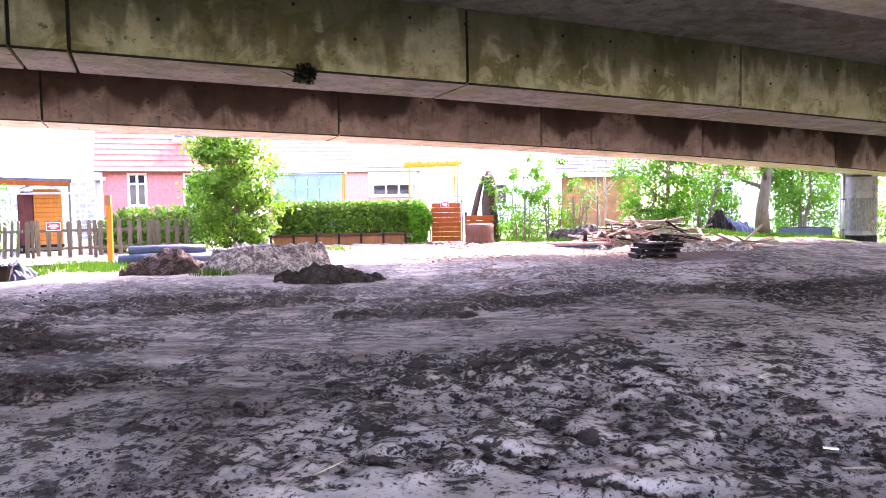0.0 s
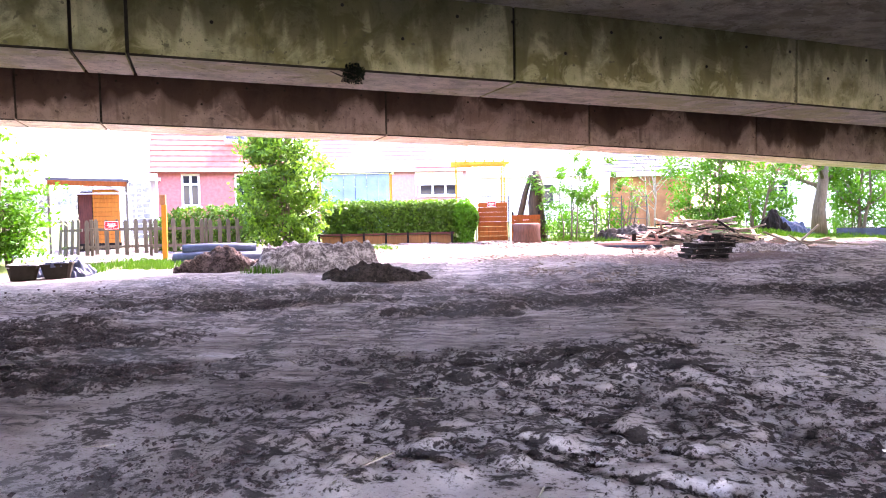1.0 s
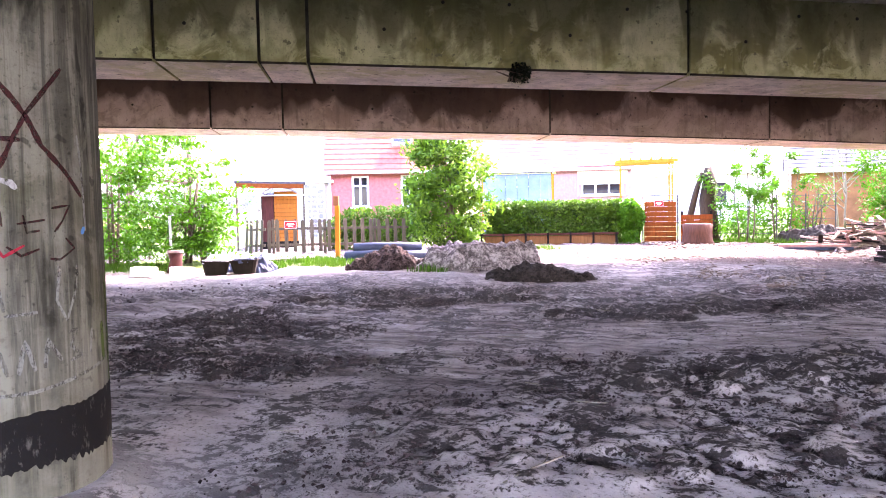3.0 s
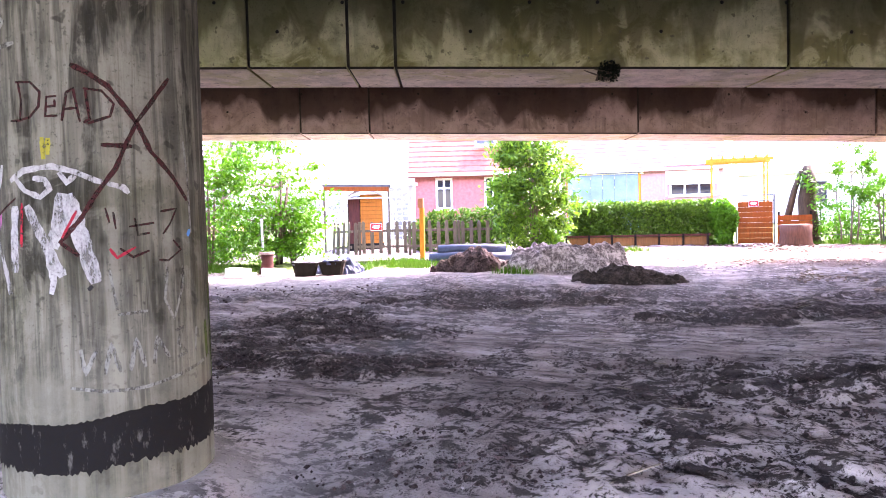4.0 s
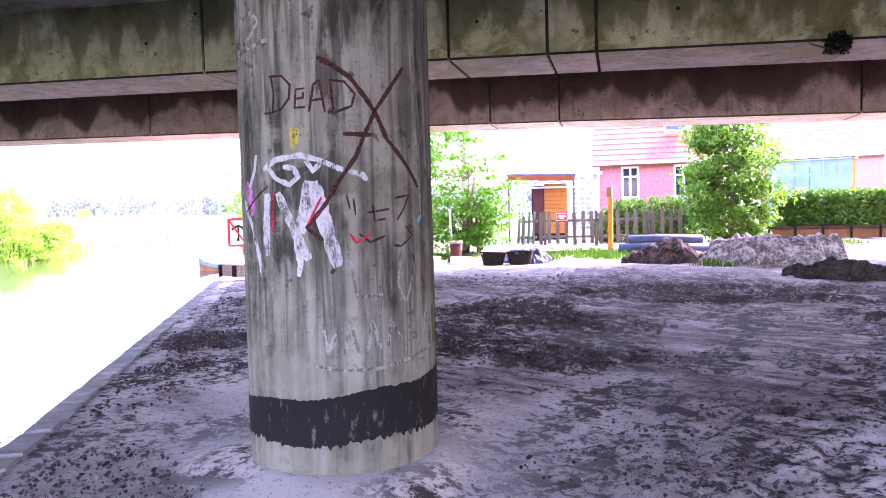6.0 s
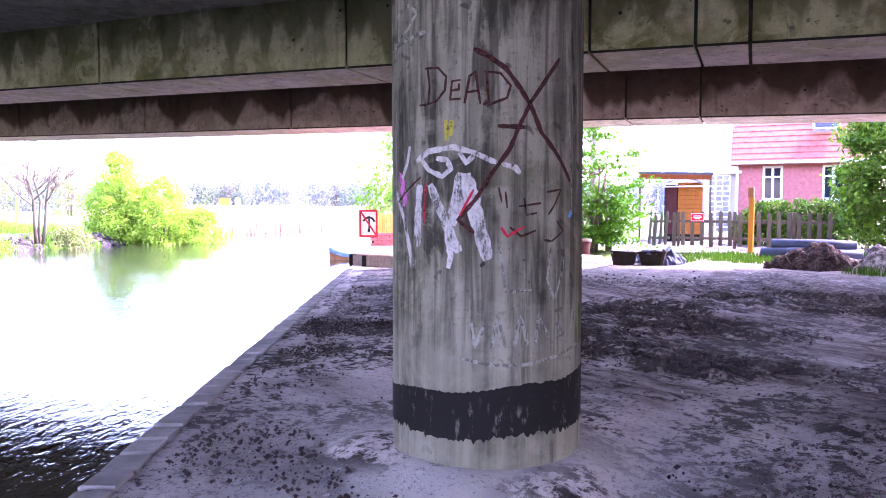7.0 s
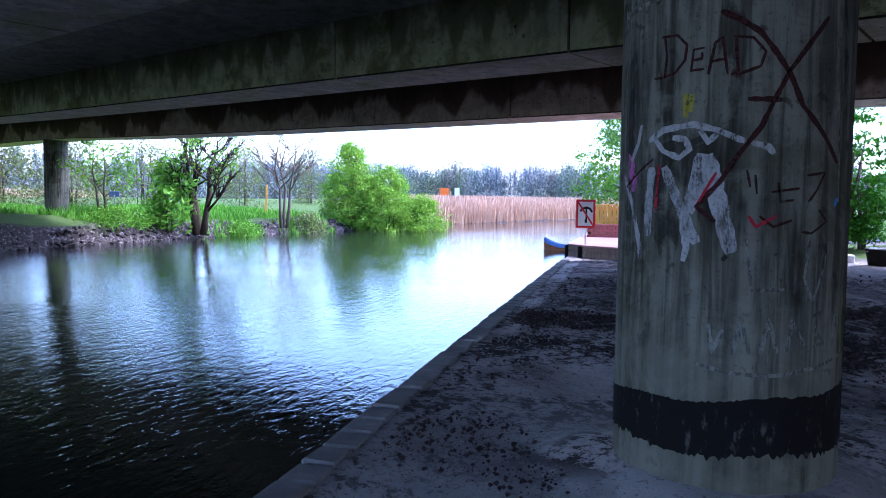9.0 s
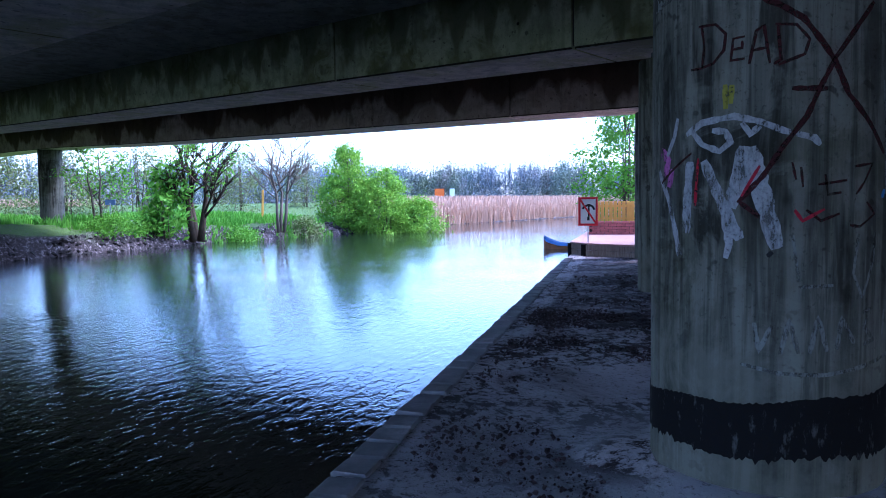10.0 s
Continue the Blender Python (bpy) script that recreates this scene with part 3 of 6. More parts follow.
def spray_bush(name, x, y, profile, label, material, sprays=200, per=60, leafsize=0.06, spread=0.2, seed=1, category="bush", z=None, stretch=1.0, stems=9, thick=0.03, flat=0.7):
    """A bush or leafy tree whose leaves sit in sprays at the ends of many branches. profile: (height, radius) up the crown."""
    g = np.random.RandomState(seed)
    z = gz(x, y) - 0.05 if z is None else z
    t = thing(name, pose(x, y, z), label, category)
    hs, rs = [p[0] for p in profile], [p[1] for p in profile]
    pts = []
    tips = []
    while len(tips) < sprays:
        h = g.uniform(hs[0], hs[-1])
        r = float(np.interp(h, hs, rs))
        if g.random_sample() > r / max(rs) + 0.1:
            continue
        a, f = g.uniform(0, math.tau), g.random_sample() ** 0.4
        lobe = 1 + 0.5 * noise.noise(Vector((math.cos(a) * 1.4 + seed, math.sin(a) * 1.4, h * 1.1))) + g.normal(0, 0.08)
        tips.append((r * f * lobe * math.cos(a) * stretch, r * f * lobe * math.sin(a), h))
    for q in tips:
        k = int(per * g.uniform(0.5, 1.4))
        pts.append(np.array(q) + g.normal(size=(k, 3)) * np.array([spread, spread, spread * flat]) * g.uniform(0.6, 1.25))
    part("crown", leaf_cloud("crown", np.concatenate(pts), leafsize, seed, 0.5), material, t)
    bm = bmesh.new()
    mids = []
    for _ in range(stems):
        a, r0 = g.uniform(0, math.tau), g.uniform(0, 0.25) * rs[0]
        top = hs[-1] * g.uniform(0.6, 0.95)
        r1 = float(np.interp(top, hs, rs)) * g.uniform(0.1, 0.5)
        ca, sa = math.cos(a), math.sin(a)
        path = [(r0 * ca, r0 * sa, 0), ((r0 + r1) * 0.5 * ca * 1.1, (r0 + r1) * 0.5 * sa, top * 0.5), (r1 * ca, r1 * sa, top)]
        tube(bm, path, [thick, thick * 0.7, thick * 0.2], 6)
        mids += [Vector(path[1]), Vector(path[1]).lerp(Vector(path[2]), 0.5)]
    for q in tips[::4]:
        m_ = min(mids, key=lambda c_: (c_ - Vector(q)).length + (0.6 if c_.z > q[2] else 0))
        tube(bm, [m_, m_.lerp(Vector(q), 0.6) + Vector((0, 0, -0.05)), Vector(q)], [thick * 0.4, thick * 0.28, thick * 0.12], 4)
    part("trunk", bm, BARK, t, smooth=True)
    return t


def tree(name, x, y, height, spread, label, material, count=2500, leafsize=0.07, trunk=0.12, stems=1, bark=None, lean=(0, 0), clear=0.35, seed=1, category="tree", group="", limbs=9, twigs=3, z=None):
    rnd = random.Random(seed)
    z = gz(x, y) - 0.05 if z is None else z
    t = thing(name, pose(x, y, z), label, category, group)
    bm, tips = bmesh.new(), []
    for s in range(stems):
        off = Vector((rnd.uniform(-1, 1), rnd.uniform(-1, 1), 0)) * (0.1 + 0.05 * stems) * (stems > 1)
        out = off.normalized() * spread * 0.35 if stems > 1 else Vector((0, 0, 0))
        path = [off + Vector((lean[0] * f, lean[1] * f, 0)) * height + out * f + Vector((rnd.uniform(-1, 1), rnd.uniform(-1, 1), 0)) * 0.05 * height * f + Vector((0, 0, height * 0.95 * f)) for f in (0, 0.2, 0.4, 0.6, 0.8, 1.0)]
        rr = trunk * (1 if stems == 1 else 0.6)
        tube(bm, path, [rr * 1.25, rr, rr * 0.8, rr * 0.6, rr * 0.35, rr * 0.12], 7, 0.08, rnd)
        for k in range(max(2, limbs // stems)):
            f = rnd.uniform(clear, 0.97)
            i = min(4, int(f * 5))
            p = path[i].lerp(path[i + 1], f * 5 - i)
            ang = rnd.uniform(0, math.tau)
            ln = spread * rnd.uniform(0.5, 1.0) * (1.15 - 0.6 * f)
            d = Vector((math.cos(ang), math.sin(ang), rnd.uniform(0.35, 0.9)))
            m1 = p + d * ln * 0.5 + Vector((0, 0, 0.05))
            tip = p + d * ln + Vector((0, 0, ln * 0.2))
            r0 = rr * (1 - f * 0.8) * 0.55 + 0.006
            tube(bm, [p, m1, tip], [r0, r0 * 0.65, r0 * 0.25], 5, 0, rnd)
            tips += [(tip, ln), (m1, ln * 0.8)]
            for _ in range(twigs):
                q = p.lerp(tip, rnd.uniform(0.35, 0.95))
                d2 = (d + Vector((rnd.uniform(-1, 1), rnd.uniform(-1, 1), rnd.uniform(-0.2, 0.9)))).normalized() * ln * rnd.uniform(0.3, 0.6)
                tube(bm, [q, q + d2 * 0.5 + Vector((0, 0, 0.03)), q + d2], [r0 * 0.45, r0 * 0.32, r0 * 0.2], 4, 0, rnd)
                tips.append((q + d2, ln * 0.7))
        tips.append((path[-1], spread * 0.5))
    part("trunk", bm, bark or BARK, t, smooth=True)
    if count:
        clumps = [(tip, max(0.12, 0.42 * ln) * rnd.uniform(0.6, 1.1)) for tip, ln in tips]
        v, f = leaves(crown_points(rnd, count, clumps), leafsize, rnd)
        part("crown", mesh_of("crown", v, f), material, t)
    return t


def shrub(name, x, y, height, rx, ry, label, material, count=3000, leafsize=0.06, seed=1, category="bush", group="", turn=0.0, boxy=0.0, z=None, lumpy=0.42):
    """A leafy mass from the ground up with many stems inside."""
    rnd = random.Random(seed)
    z = gz(x, y) - 0.05 if z is None else z
    t = thing(name, pose(x, y, z, 0, 0, turn), label, category, group)
    for _ in range(max(6, int(rx * 5))):
        bx, by = rnd.uniform(-0.7, 0.7) * rx, rnd.uniform(-0.5, 0.5) * ry
        h = height * rnd.uniform(0.5, 0.9)
        part("stem", tube(bmesh.new(), [(bx, by, 0), (bx * 1.1 + rnd.uniform(-0.1, 0.1), by, h * 0.5), (bx * 1.15 + rnd.uniform(-0.2, 0.2), by + rnd.uniform(-0.1, 0.1), h)], [0.025, 0.016, 0.005], 5), BARK, t)
    pts = []
    while len(pts) < count:
        px, py, pz = rnd.uniform(-1, 1), rnd.uniform(-1, 1), rnd.uniform(0, 1)
        if boxy:
            r = max(abs(px) ** 1.5, abs(py), pz)
            lump = 1.0 + 0.07 * noise.noise(Vector((px * rx * 2.5, py * 3 + seed, pz * 3)))
        else:
            w = math.sqrt(max(0.0, 1 - ((pz - 0.42) / 0.6) ** 2)) if pz > 0.42 else 0.78 + 0.22 * pz / 0.42
            r = math.hypot(px, py) / max(w, 0.02)
            lump = 0.86 + lumpy * noise.noise(Vector((px * rx * 1.6, py * ry * 1.6 + seed * 3.1, pz * height * 1.3)))
        if r < lump and rnd.random() < 0.3 + max(0, r / lump) ** 3:
            pts.append(Vector((px * rx, py * ry, pz * height + rnd.uniform(-0.04, 0.06))))
    v, f = leaves(pts, leafsize, rnd)
    part("crown", mesh_of("crown", v, f), material, t)
    return t


def blades(name, areas, label, material, count, height, width, seed, lean=0.35, category="grass", zfun=gz):
    """Upright tapering blades scattered over ellipses (x, y, rx, ry): one mass."""
    rnd = random.Random(seed)
    v, f = [], []
    total = sum(a[2] * a[3] for a in areas)
    for cx, cy, rx, ry in areas:
        for _ in range(int(count * rx * ry / total)):
            r, t = math.sqrt(rnd.random()), rnd.uniform(0, math.tau)
            x, y = cx + rx * r * math.cos(t), cy + ry * r * math.sin(t)
            h = height * rnd.uniform(0.45, 1.2) * (1.1 - 0.5 * r)
            p = Vector((x, y, zfun(x, y)))
            d = Vector((rnd.uniform(-1, 1), rnd.uniform(-1, 1), 0)) * lean * h
            e = Vector((math.cos(t * 7), math.sin(t * 7), 0)) * width
            i = len(v)
            v += [p - e, p + e, p + d * 0.4 + e * 0.7 + Vector((0, 0, h * 0.6)), p + d + Vector((0, 0, h)), p + d * 0.4 - e * 0.7 + Vector((0, 0, h * 0.6))]
            f.append((i, i + 1, i + 2, i + 3, i + 4))
    return tagged(part(name, mesh_of(name, v, f), material, None), label, category, kind="stuff")


spray_bush("laurel_bush", -6.85, 22.1, [(0.1, 0.85), (1.0, 1.25), (2.0, 1.38), (2.9, 1.3), (3.7, 1.0), (4.5, 0.3)], "tall glossy green laurel bush beside the picket fence", LEAF_LAUREL, 250, 80, 0.08, 0.19, 3)
shrub("hedge", -3.9, 24.6, 1.5, 2.3, 0.5, "clipped dark green hedge above a wooden board edging", LEAF_HEDGE, 17000, 0.075, 5, "hedge", turn=9, boxy=1)
shrub("bush", -1.35, 24.6, 1.5, 0.5, 0.45, "bright green bush beside the wooden gate", LEAF_SPRING, 2600, 0.075, 6)
spray_bush("bush", 8.0, 28.8, [(0.1, 1.1), (1.2, 1.4), (2.6, 1.55), (4.0, 1.3), (5.0, 0.5)], "tall bright green leafy bush behind the wood pile", LEAF_SPRING, 280, 60, 0.075, 0.22, 7)
for k, (tx, ty, th, tr, sd) in enumerate(((-13.1, 17.1, 3.9, 1.5, 11), (-14.9, 16.4, 3.9, 1.4, 12), (-12.7, 17.5, 2.0, 0.7, 13))):
    spray_bush("young_tree", tx, ty, [(0.35, 0.6 * tr), (1.2, 0.9 * tr), (2.2 * th / 3.9, tr), (3.1 * th / 3.9, 0.75 * tr), (th, 0.2)], "young bright green tree with airy tiers of leaves beside the tubs", LEAF_SPRING, (118, 104, 40)[k], 48, 0.075, 0.26, sd, "tree", None, 1.0, 4, 0.045, 0.2)
spray_bush("undergrowth", -13.6, 17.3, [(0.0, 1.5), (0.7, 1.3), (1.2, 0.5)], "bright green undergrowth below the young trees", LEAF_SPRING, 55, 50, 0.05, 0.2, 66, "bush", None, 1.3, 8, 0.012)
spray_bush("willow_tree", -55.8, 18.3, [(0.3, 1.9), (2.5, 2.2), (4.2, 1.8), (5.6, 1.1), (6.9, 0.35)], "yellow-green willow with a pointed top on the far bank", LEAF_WILLOW, 330, 60, 0.1, 0.3, 21, "tree", -0.7, 1.0, 7, 0.07)
spray_bush("willow_bush", -54.2, 20.6, [(0.0, 2.4), (1.5, 2.5), (3.2, 1.9), (4.9, 0.5)], "broad yellow-green willow bush on the far bank", LEAF_WILLOW, 330, 60, 0.1, 0.3, 25, "bush", -0.8, 1.0, 9, 0.05)
spray_bush("willow_bush", -52.7, 23.0, [(0.0, 1.8), (1.2, 1.6), (2.6, 0.4)], "low yellow-green willow bush hanging over the water", LEAF_WILLOW, 150, 55, 0.1, 0.28, 20, "bush", -0.85, 1.0, 6, 0.04)
for bx, by, bh, br, seed in ((-44.3, 1.2, 1.0, 1.7, 26), (-46.3, 3.2, 0.8, 1.0, 27), (-48.6, 8.6, 0.9, 1.3, 28), (-51.5, 13.6, 1.5, 1.3, 29)):
    spray_bush("bank_bush", bx, by, [(0.0, br), (bh * 0.6, br * 0.8), (bh, br * 0.3)], "low rough green bush on the far bank", LEAF_BANK if seed < 29 else LEAF_SCRUB, 70, 40, 0.09, 0.25, seed, "bush", gz(bx, by) - 0.1, 1.2, 7, 0.02)
spray_bush("ivy_sapling", -45.6, 3.9, [(0.6, 0.9), (2.2, 1.3), (3.8, 0.9), (4.6, 0.3)], "broad-leaved green sapling beside the bare tree", LEAF_BANK, 75, 14, 0.2, 0.32, 33, "tree", gz(-45.6, 3.9) - 0.1, 1.0, 4, 0.05)
tree("bank_tree", -47.2, 0.4, 5.2, 2.0, "young green tree beside the blue board", LEAF_BANK, 700, 0.14, 0.12, 2, seed=30, clear=0.2, limbs=14, z=0.1)
tree("tree", -46.4, 5.6, 6.6, 3.2, "bare spring tree with ivy low down on the far bank", LEAF_BANK, 420, 0.12, 0.3, 3, BARK_DARK, seed=22, clear=0.2, limbs=27, twigs=16, z=-0.6)
tree("tree", -50.4, 11.6, 7.0, 2.8, "bare spring tree on the far bank", LEAF_BANK, 0, 0.1, 0.17, 3, BARK, seed=23, clear=0.3, limbs=30, twigs=14, z=-0.4)
spray_bush("tree", -25.6, 20.6, [(0.8, 1.1), (2.2, 1.9), (3.8, 1.9), (5.2, 1.4), (6.6, 0.4)], "leafy green tree beyond the wooden jetty", LEAF_BANK, 210, 45, 0.085, 0.26, 24, "tree", -0.3, 1.0, 5, 0.07)


def far_material():
    m, n = mat("distant woods in haze")
    r = n.add("NewGeometry").outputs["Random Per Island"]
    p = n.place(1, 1, 0.25)
    # distance haze is painted in: bluish, pale, low-contrast tones
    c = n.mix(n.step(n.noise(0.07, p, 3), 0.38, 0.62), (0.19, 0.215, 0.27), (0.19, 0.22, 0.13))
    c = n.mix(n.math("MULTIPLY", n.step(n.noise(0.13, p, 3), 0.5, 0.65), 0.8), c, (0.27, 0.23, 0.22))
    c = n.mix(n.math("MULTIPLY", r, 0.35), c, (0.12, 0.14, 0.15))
    n.surface(c, 0.9)
    return m


def far_woods():
    """Belts of bare and budding trees: trunks that fork into fans of branches, with rounded uneven crowns of fine growth."""
    rnd, g = random.Random(77), np.random.RandomState(78)
    v, f, pts = [], [], []

    def strip(p, q, w0, w1):
        t2 = rnd.uniform(0, math.tau)
        e = Vector((math.cos(t2), math.sin(t2), 0))
        k = len(v)
        v.extend([p - e * w0, p + e * w0, q + e * w1, q - e * w1])
        f.append((k, k + 1, k + 2, k + 3))

    for i in range(660):
        t = rnd.random()
        q = Vector((-250 + 130 * t + rnd.uniform(-14, 14), 10 + 200 * t + rnd.uniform(-14, 14), 0.3))
        h = rnd.uniform(8.5, 15.0)
        if i > 470:
            q = Vector((-105 - 75 * t + rnd.uniform(-10, 10), -75 + 130 * t, 0.3))
            h = rnd.uniform(4.5, 11.5)
        wide = h * rnd.uniform(0.16, 0.28)
        strip(q, q + Vector((0, 0, h * 0.8)), 0.22, 0.08)
        for _ in range(34):
            a_, r_ = rnd.uniform(0, math.tau), wide * rnd.random() ** 0.5
            low = q + Vector((0, 0, h * rnd.uniform(0.2, 0.65)))
            top = q + Vector((math.cos(a_) * r_, math.sin(a_) * r_, h * (1 - 0.22 * (r_ / wide) ** 2) * rnd.uniform(0.75, 1.0)))
            strip(low, top, 0.07, 0.025)
        bud = rnd.random()
        k = int(150 + 230 * bud)
        d = g.normal(size=(k, 3)) * np.array([wide * 0.5, wide * 0.5, h * 0.17])
        pts.append(np.array(q) + d + np.array([0, 0, h * 0.58]))
        d = g.normal(size=(150, 3)) * np.array([2.6, 2.6, 0.0]) + np.array([0, 0, 1.0]) * g.uniform(0, h * 0.5, 150)[:, None]
        pts.append(np.array(q) + d)
    return v, f, np.concatenate(pts)


for k, (bx, by, bh, br) in enumerate(((-62, -6, 5.2, 3.0), (-64, -1.5, 6.0, 2.8), (-68, 4, 6.8, 3.2), (-78, 14, 6.5, 3.0), (-76, -14, 5.0, 3.2), (-88, 24, 6.5, 3.2))):
    spray_bush("scrub", bx, by, [(0.0, br * 0.9), (bh * 0.4, br), (bh * 0.75, br * 0.7), (bh, br * 0.2)], "budding olive-green scrub standing on the far meadow", LEAF_SCRUB, 130, 40, 0.11, 0.5, 90 + k, "bush", None, 1.0, 8, 0.05)
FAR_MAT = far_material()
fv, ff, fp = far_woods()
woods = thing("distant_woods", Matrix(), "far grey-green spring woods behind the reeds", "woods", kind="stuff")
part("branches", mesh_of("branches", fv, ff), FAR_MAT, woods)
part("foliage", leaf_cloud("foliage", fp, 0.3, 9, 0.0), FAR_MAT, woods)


def reeds():
    rnd = random.Random(5)
    v, f = [], []
    for _ in range(34000):
        a = rnd.uniform(70, 190)
        s = float(far_bank(a)) - rnd.random() ** 1.6 * 13 - 0.2
        p = quay(a, s, gz(*quay(a, s).xy) - 0.1)
        h = rnd.uniform(1.0, 1.9)
        e = Vector((rnd.uniform(-1, 1), rnd.uniform(-1, 1), 0)) * 0.09
        d = Vector((rnd.uniform(-0.2, 0.2), rnd.uniform(-0.2, 0.2), h))
        i = len(v)
        v += [p - e, p + e, p + d + e * 0.5, p + d - e * 0.5]
        f.append((i, i + 1, i + 2, i + 3))
    for _ in range(7000):
        a, s = rnd.uniform(5, 80), rnd.uniform(-78, -62)
        p = quay(a, s, gz(*quay(a, s).xy) - 0.1)
        e = Vector((rnd.uniform(-1, 1), rnd.uniform(-1, 1), 0)) * 0.12
        d = Vector((rnd.uniform(-0.2, 0.2), rnd.uniform(-0.2, 0.2), rnd.uniform(0.6, 1.2)))
        i = len(v)
        v += [p - e, p + e, p + d + e * 0.5, p + d - e * 0.5]
        f.append((i, i + 1, i + 2, i + 3))
    return v, f


part("reeds", mesh_of("reeds", *reeds()), REED, None)
tagged(bpy.data.objects["reeds"], "belt of dry straw-coloured reeds along the far bank", "reeds", kind="stuff")

# ---- more materials ----
PICKET = wood("weathered picket", (0.15, 0.125, 0.09), (0.055, 0.047, 0.036))
ORANGE_WOOD = wood("orange stained wood", (0.26, 0.066, 0.012), (0.13, 0.03, 0.006))
YELLOW_POST = wood("ochre painted wood", (0.45, 0.2, 0.02), (0.3, 0.12, 0.012))
OLD_WOOD = wood("old timber", (0.38, 0.3, 0.25), (0.13, 0.09, 0.078))
SHED_WOOD = wood("honey stained wood", (0.42, 0.17, 0.03), (0.26, 0.085, 0.014))
TAN_BOARD = wood("tan board", (0.28, 0.13, 0.05), (0.12, 0.055, 0.025))
RED_RAIL = wood("dark reddish rail", (0.1, 0.03, 0.025), (0.04, 0.014, 0.012))
STUMP_BARK = wood("reddish stump bark", (0.2, 0.085, 0.055), (0.06, 0.026, 0.018))
DARK_WOOD = wood("dark wet timber", (0.02, 0.016, 0.014), (0.006, 0.005, 0.005), 1.0, 0.9)
PINK_DECK = wood("reddish deck boards", (0.5, 0.3, 0.27), (0.34, 0.19, 0.17), 0.6)
WHITE_PAINT = plain("white paint", (0.8, 0.8, 0.78), 0.5, 0.06)
RED_PAINT = plain("red paint", (0.6, 0.03, 0.04), 0.45, 0.1)
BLACK_PAINT = plain("black paint", (0.015, 0.014, 0.014), 0.55, 0.4, 5.0)
GREY_METAL = plain("galvanised metal", (0.4, 0.42, 0.44), 0.4, 0.15, metallic=0.8)
DARK_METAL = plain("dark metal", (0.06, 0.06, 0.065), 0.5, 0.3, metallic=0.5)
RUBBER = plain("black plastic", (0.016, 0.012, 0.009), 0.9, 0.4)
BLUE_TARP = plain("blue-grey tarpaulin", (0.045, 0.06, 0.105), 0.55, 0.35, 2.5, 0.4)
GREY_TARP = plain("grey tarpaulin", (0.28, 0.29, 0.32), 0.6, 0.35, 2.5, 0.4)
WHITE_STUFF = plain("pale foam block", (0.7, 0.7, 0.7), 0.7, 0.12)
BRICK_RED = plain("pinkish brick", (0.36, 0.12, 0.11), 0.85, 0.25, 8)
BRICK_PALE = plain("pale pink brick", (0.36, 0.2, 0.19), 0.85, 0.2, 8)
TILE_PALE = plain("weathered pink tile", (0.26, 0.11, 0.095), 0.75, 0.2, 5)
ROOF_PALE = plain("pale metal roof", (0.7, 0.7, 0.7), 0.6, 0.08, 3)
PLASTER = plain("pale plaster", (0.74, 0.72, 0.68), 0.85, 0.1, 2)
TILE_RED = plain("red clay tile", (0.24, 0.065, 0.048), 0.75, 0.3, 5)
BANK_STONE = plain("wet dark stone", (0.04, 0.034, 0.03), 0.8, 0.5, 5, 0.4)
STONE = plain("rubble stone", (0.26, 0.245, 0.23), 0.9, 0.4, 6, 0.4)
ROOF_FELT = plain("dark roofing felt", (0.07, 0.07, 0.08), 0.85, 0.3)
BROWN_WALL = plain("brown timber wall", (0.26, 0.11, 0.05), 0.8, 0.3, 3)
YELLOW_FENCE = wood("yellow stained fence", (0.72, 0.4, 0.08), (0.55, 0.27, 0.05))
PALE_BLUE = plain("pale blue sheeting", (0.16, 0.22, 0.38), 0.6, 0.3, 1.5)
BOAT_BLUE = plain("dark blue sheet", (0.02, 0.06, 0.17), 0.55, 0.3)
BLUE_PAINT = plain("blue paint", (0.05, 0.2, 0.5), 0.45, 0.2)
ORANGE_PAINT = plain("orange paint", (0.8, 0.16, 0.03), 0.5, 0.1)
GREY_SOIL = rubble("pale grey rubble soil", (0.12, 0.1, 0.105), (0.5, 0.44, 0.45))
BROWN_SOIL = rubble("brown soil", (0.03, 0.02, 0.02), (0.11, 0.076, 0.076))
DARK_SOIL = rubble("dark humus", (0.022, 0.017, 0.016), (0.06, 0.047, 0.043))
m_glass, n_glass = mat("window glass")
n_glass.surface((0.012, 0.016, 0.024), 0.05, ior=1.3)
GLASS = m_glass

# ---- painted marks on the large column ----
BASE0 = gz(C1.x, C1.y) - 0.25
TOEYE = math.atan2(-0.35 - C1.y, -0.1 - C1.x)   # the direction that faces the standing point


def stroke(points, width, rnd, lift=0.004):
    """A ribbon on the column: points of (metres round from the facing line, to the right; height)."""
    v, f = [], []
    fine = []
    for (a0, z0), (a1, z1) in zip(points, points[1:]):
        k = max(2, int(math.hypot(a1 - a0, z1 - z0) / 0.03))
        fine += [(a0 + (a1 - a0) * i / k, z0 + (z1 - z0) * i / k) for i in range(k)]
    fine.append(points[-1])
    for i, (a, z) in enumerate(fine):
        b, c = fine[max(0, i - 1)], fine[min(len(fine) - 1, i + 1)]
        d = Vector((c[0] - b[0], c[1] - b[1]))
        d = d.normalized() if d.length > 1e-6 else Vector((0, 1))
        w = width * 0.5 * rnd.uniform(0.8, 1.2) * (0.7 if i in (0, len(fine) - 1) else 1)
        for s in (-1, 1):
            aa, zz = a - d.y * w * s, z + d.x * w * s
            t = TOEYE + aa / RAD
            v.append(((RAD + lift) * math.cos(t), (RAD + lift) * math.sin(t), zz - BASE0))
        if i:
            f.append((2 * i - 2, 2 * i - 1, 2 * i + 1, 2 * i))
    return v, f


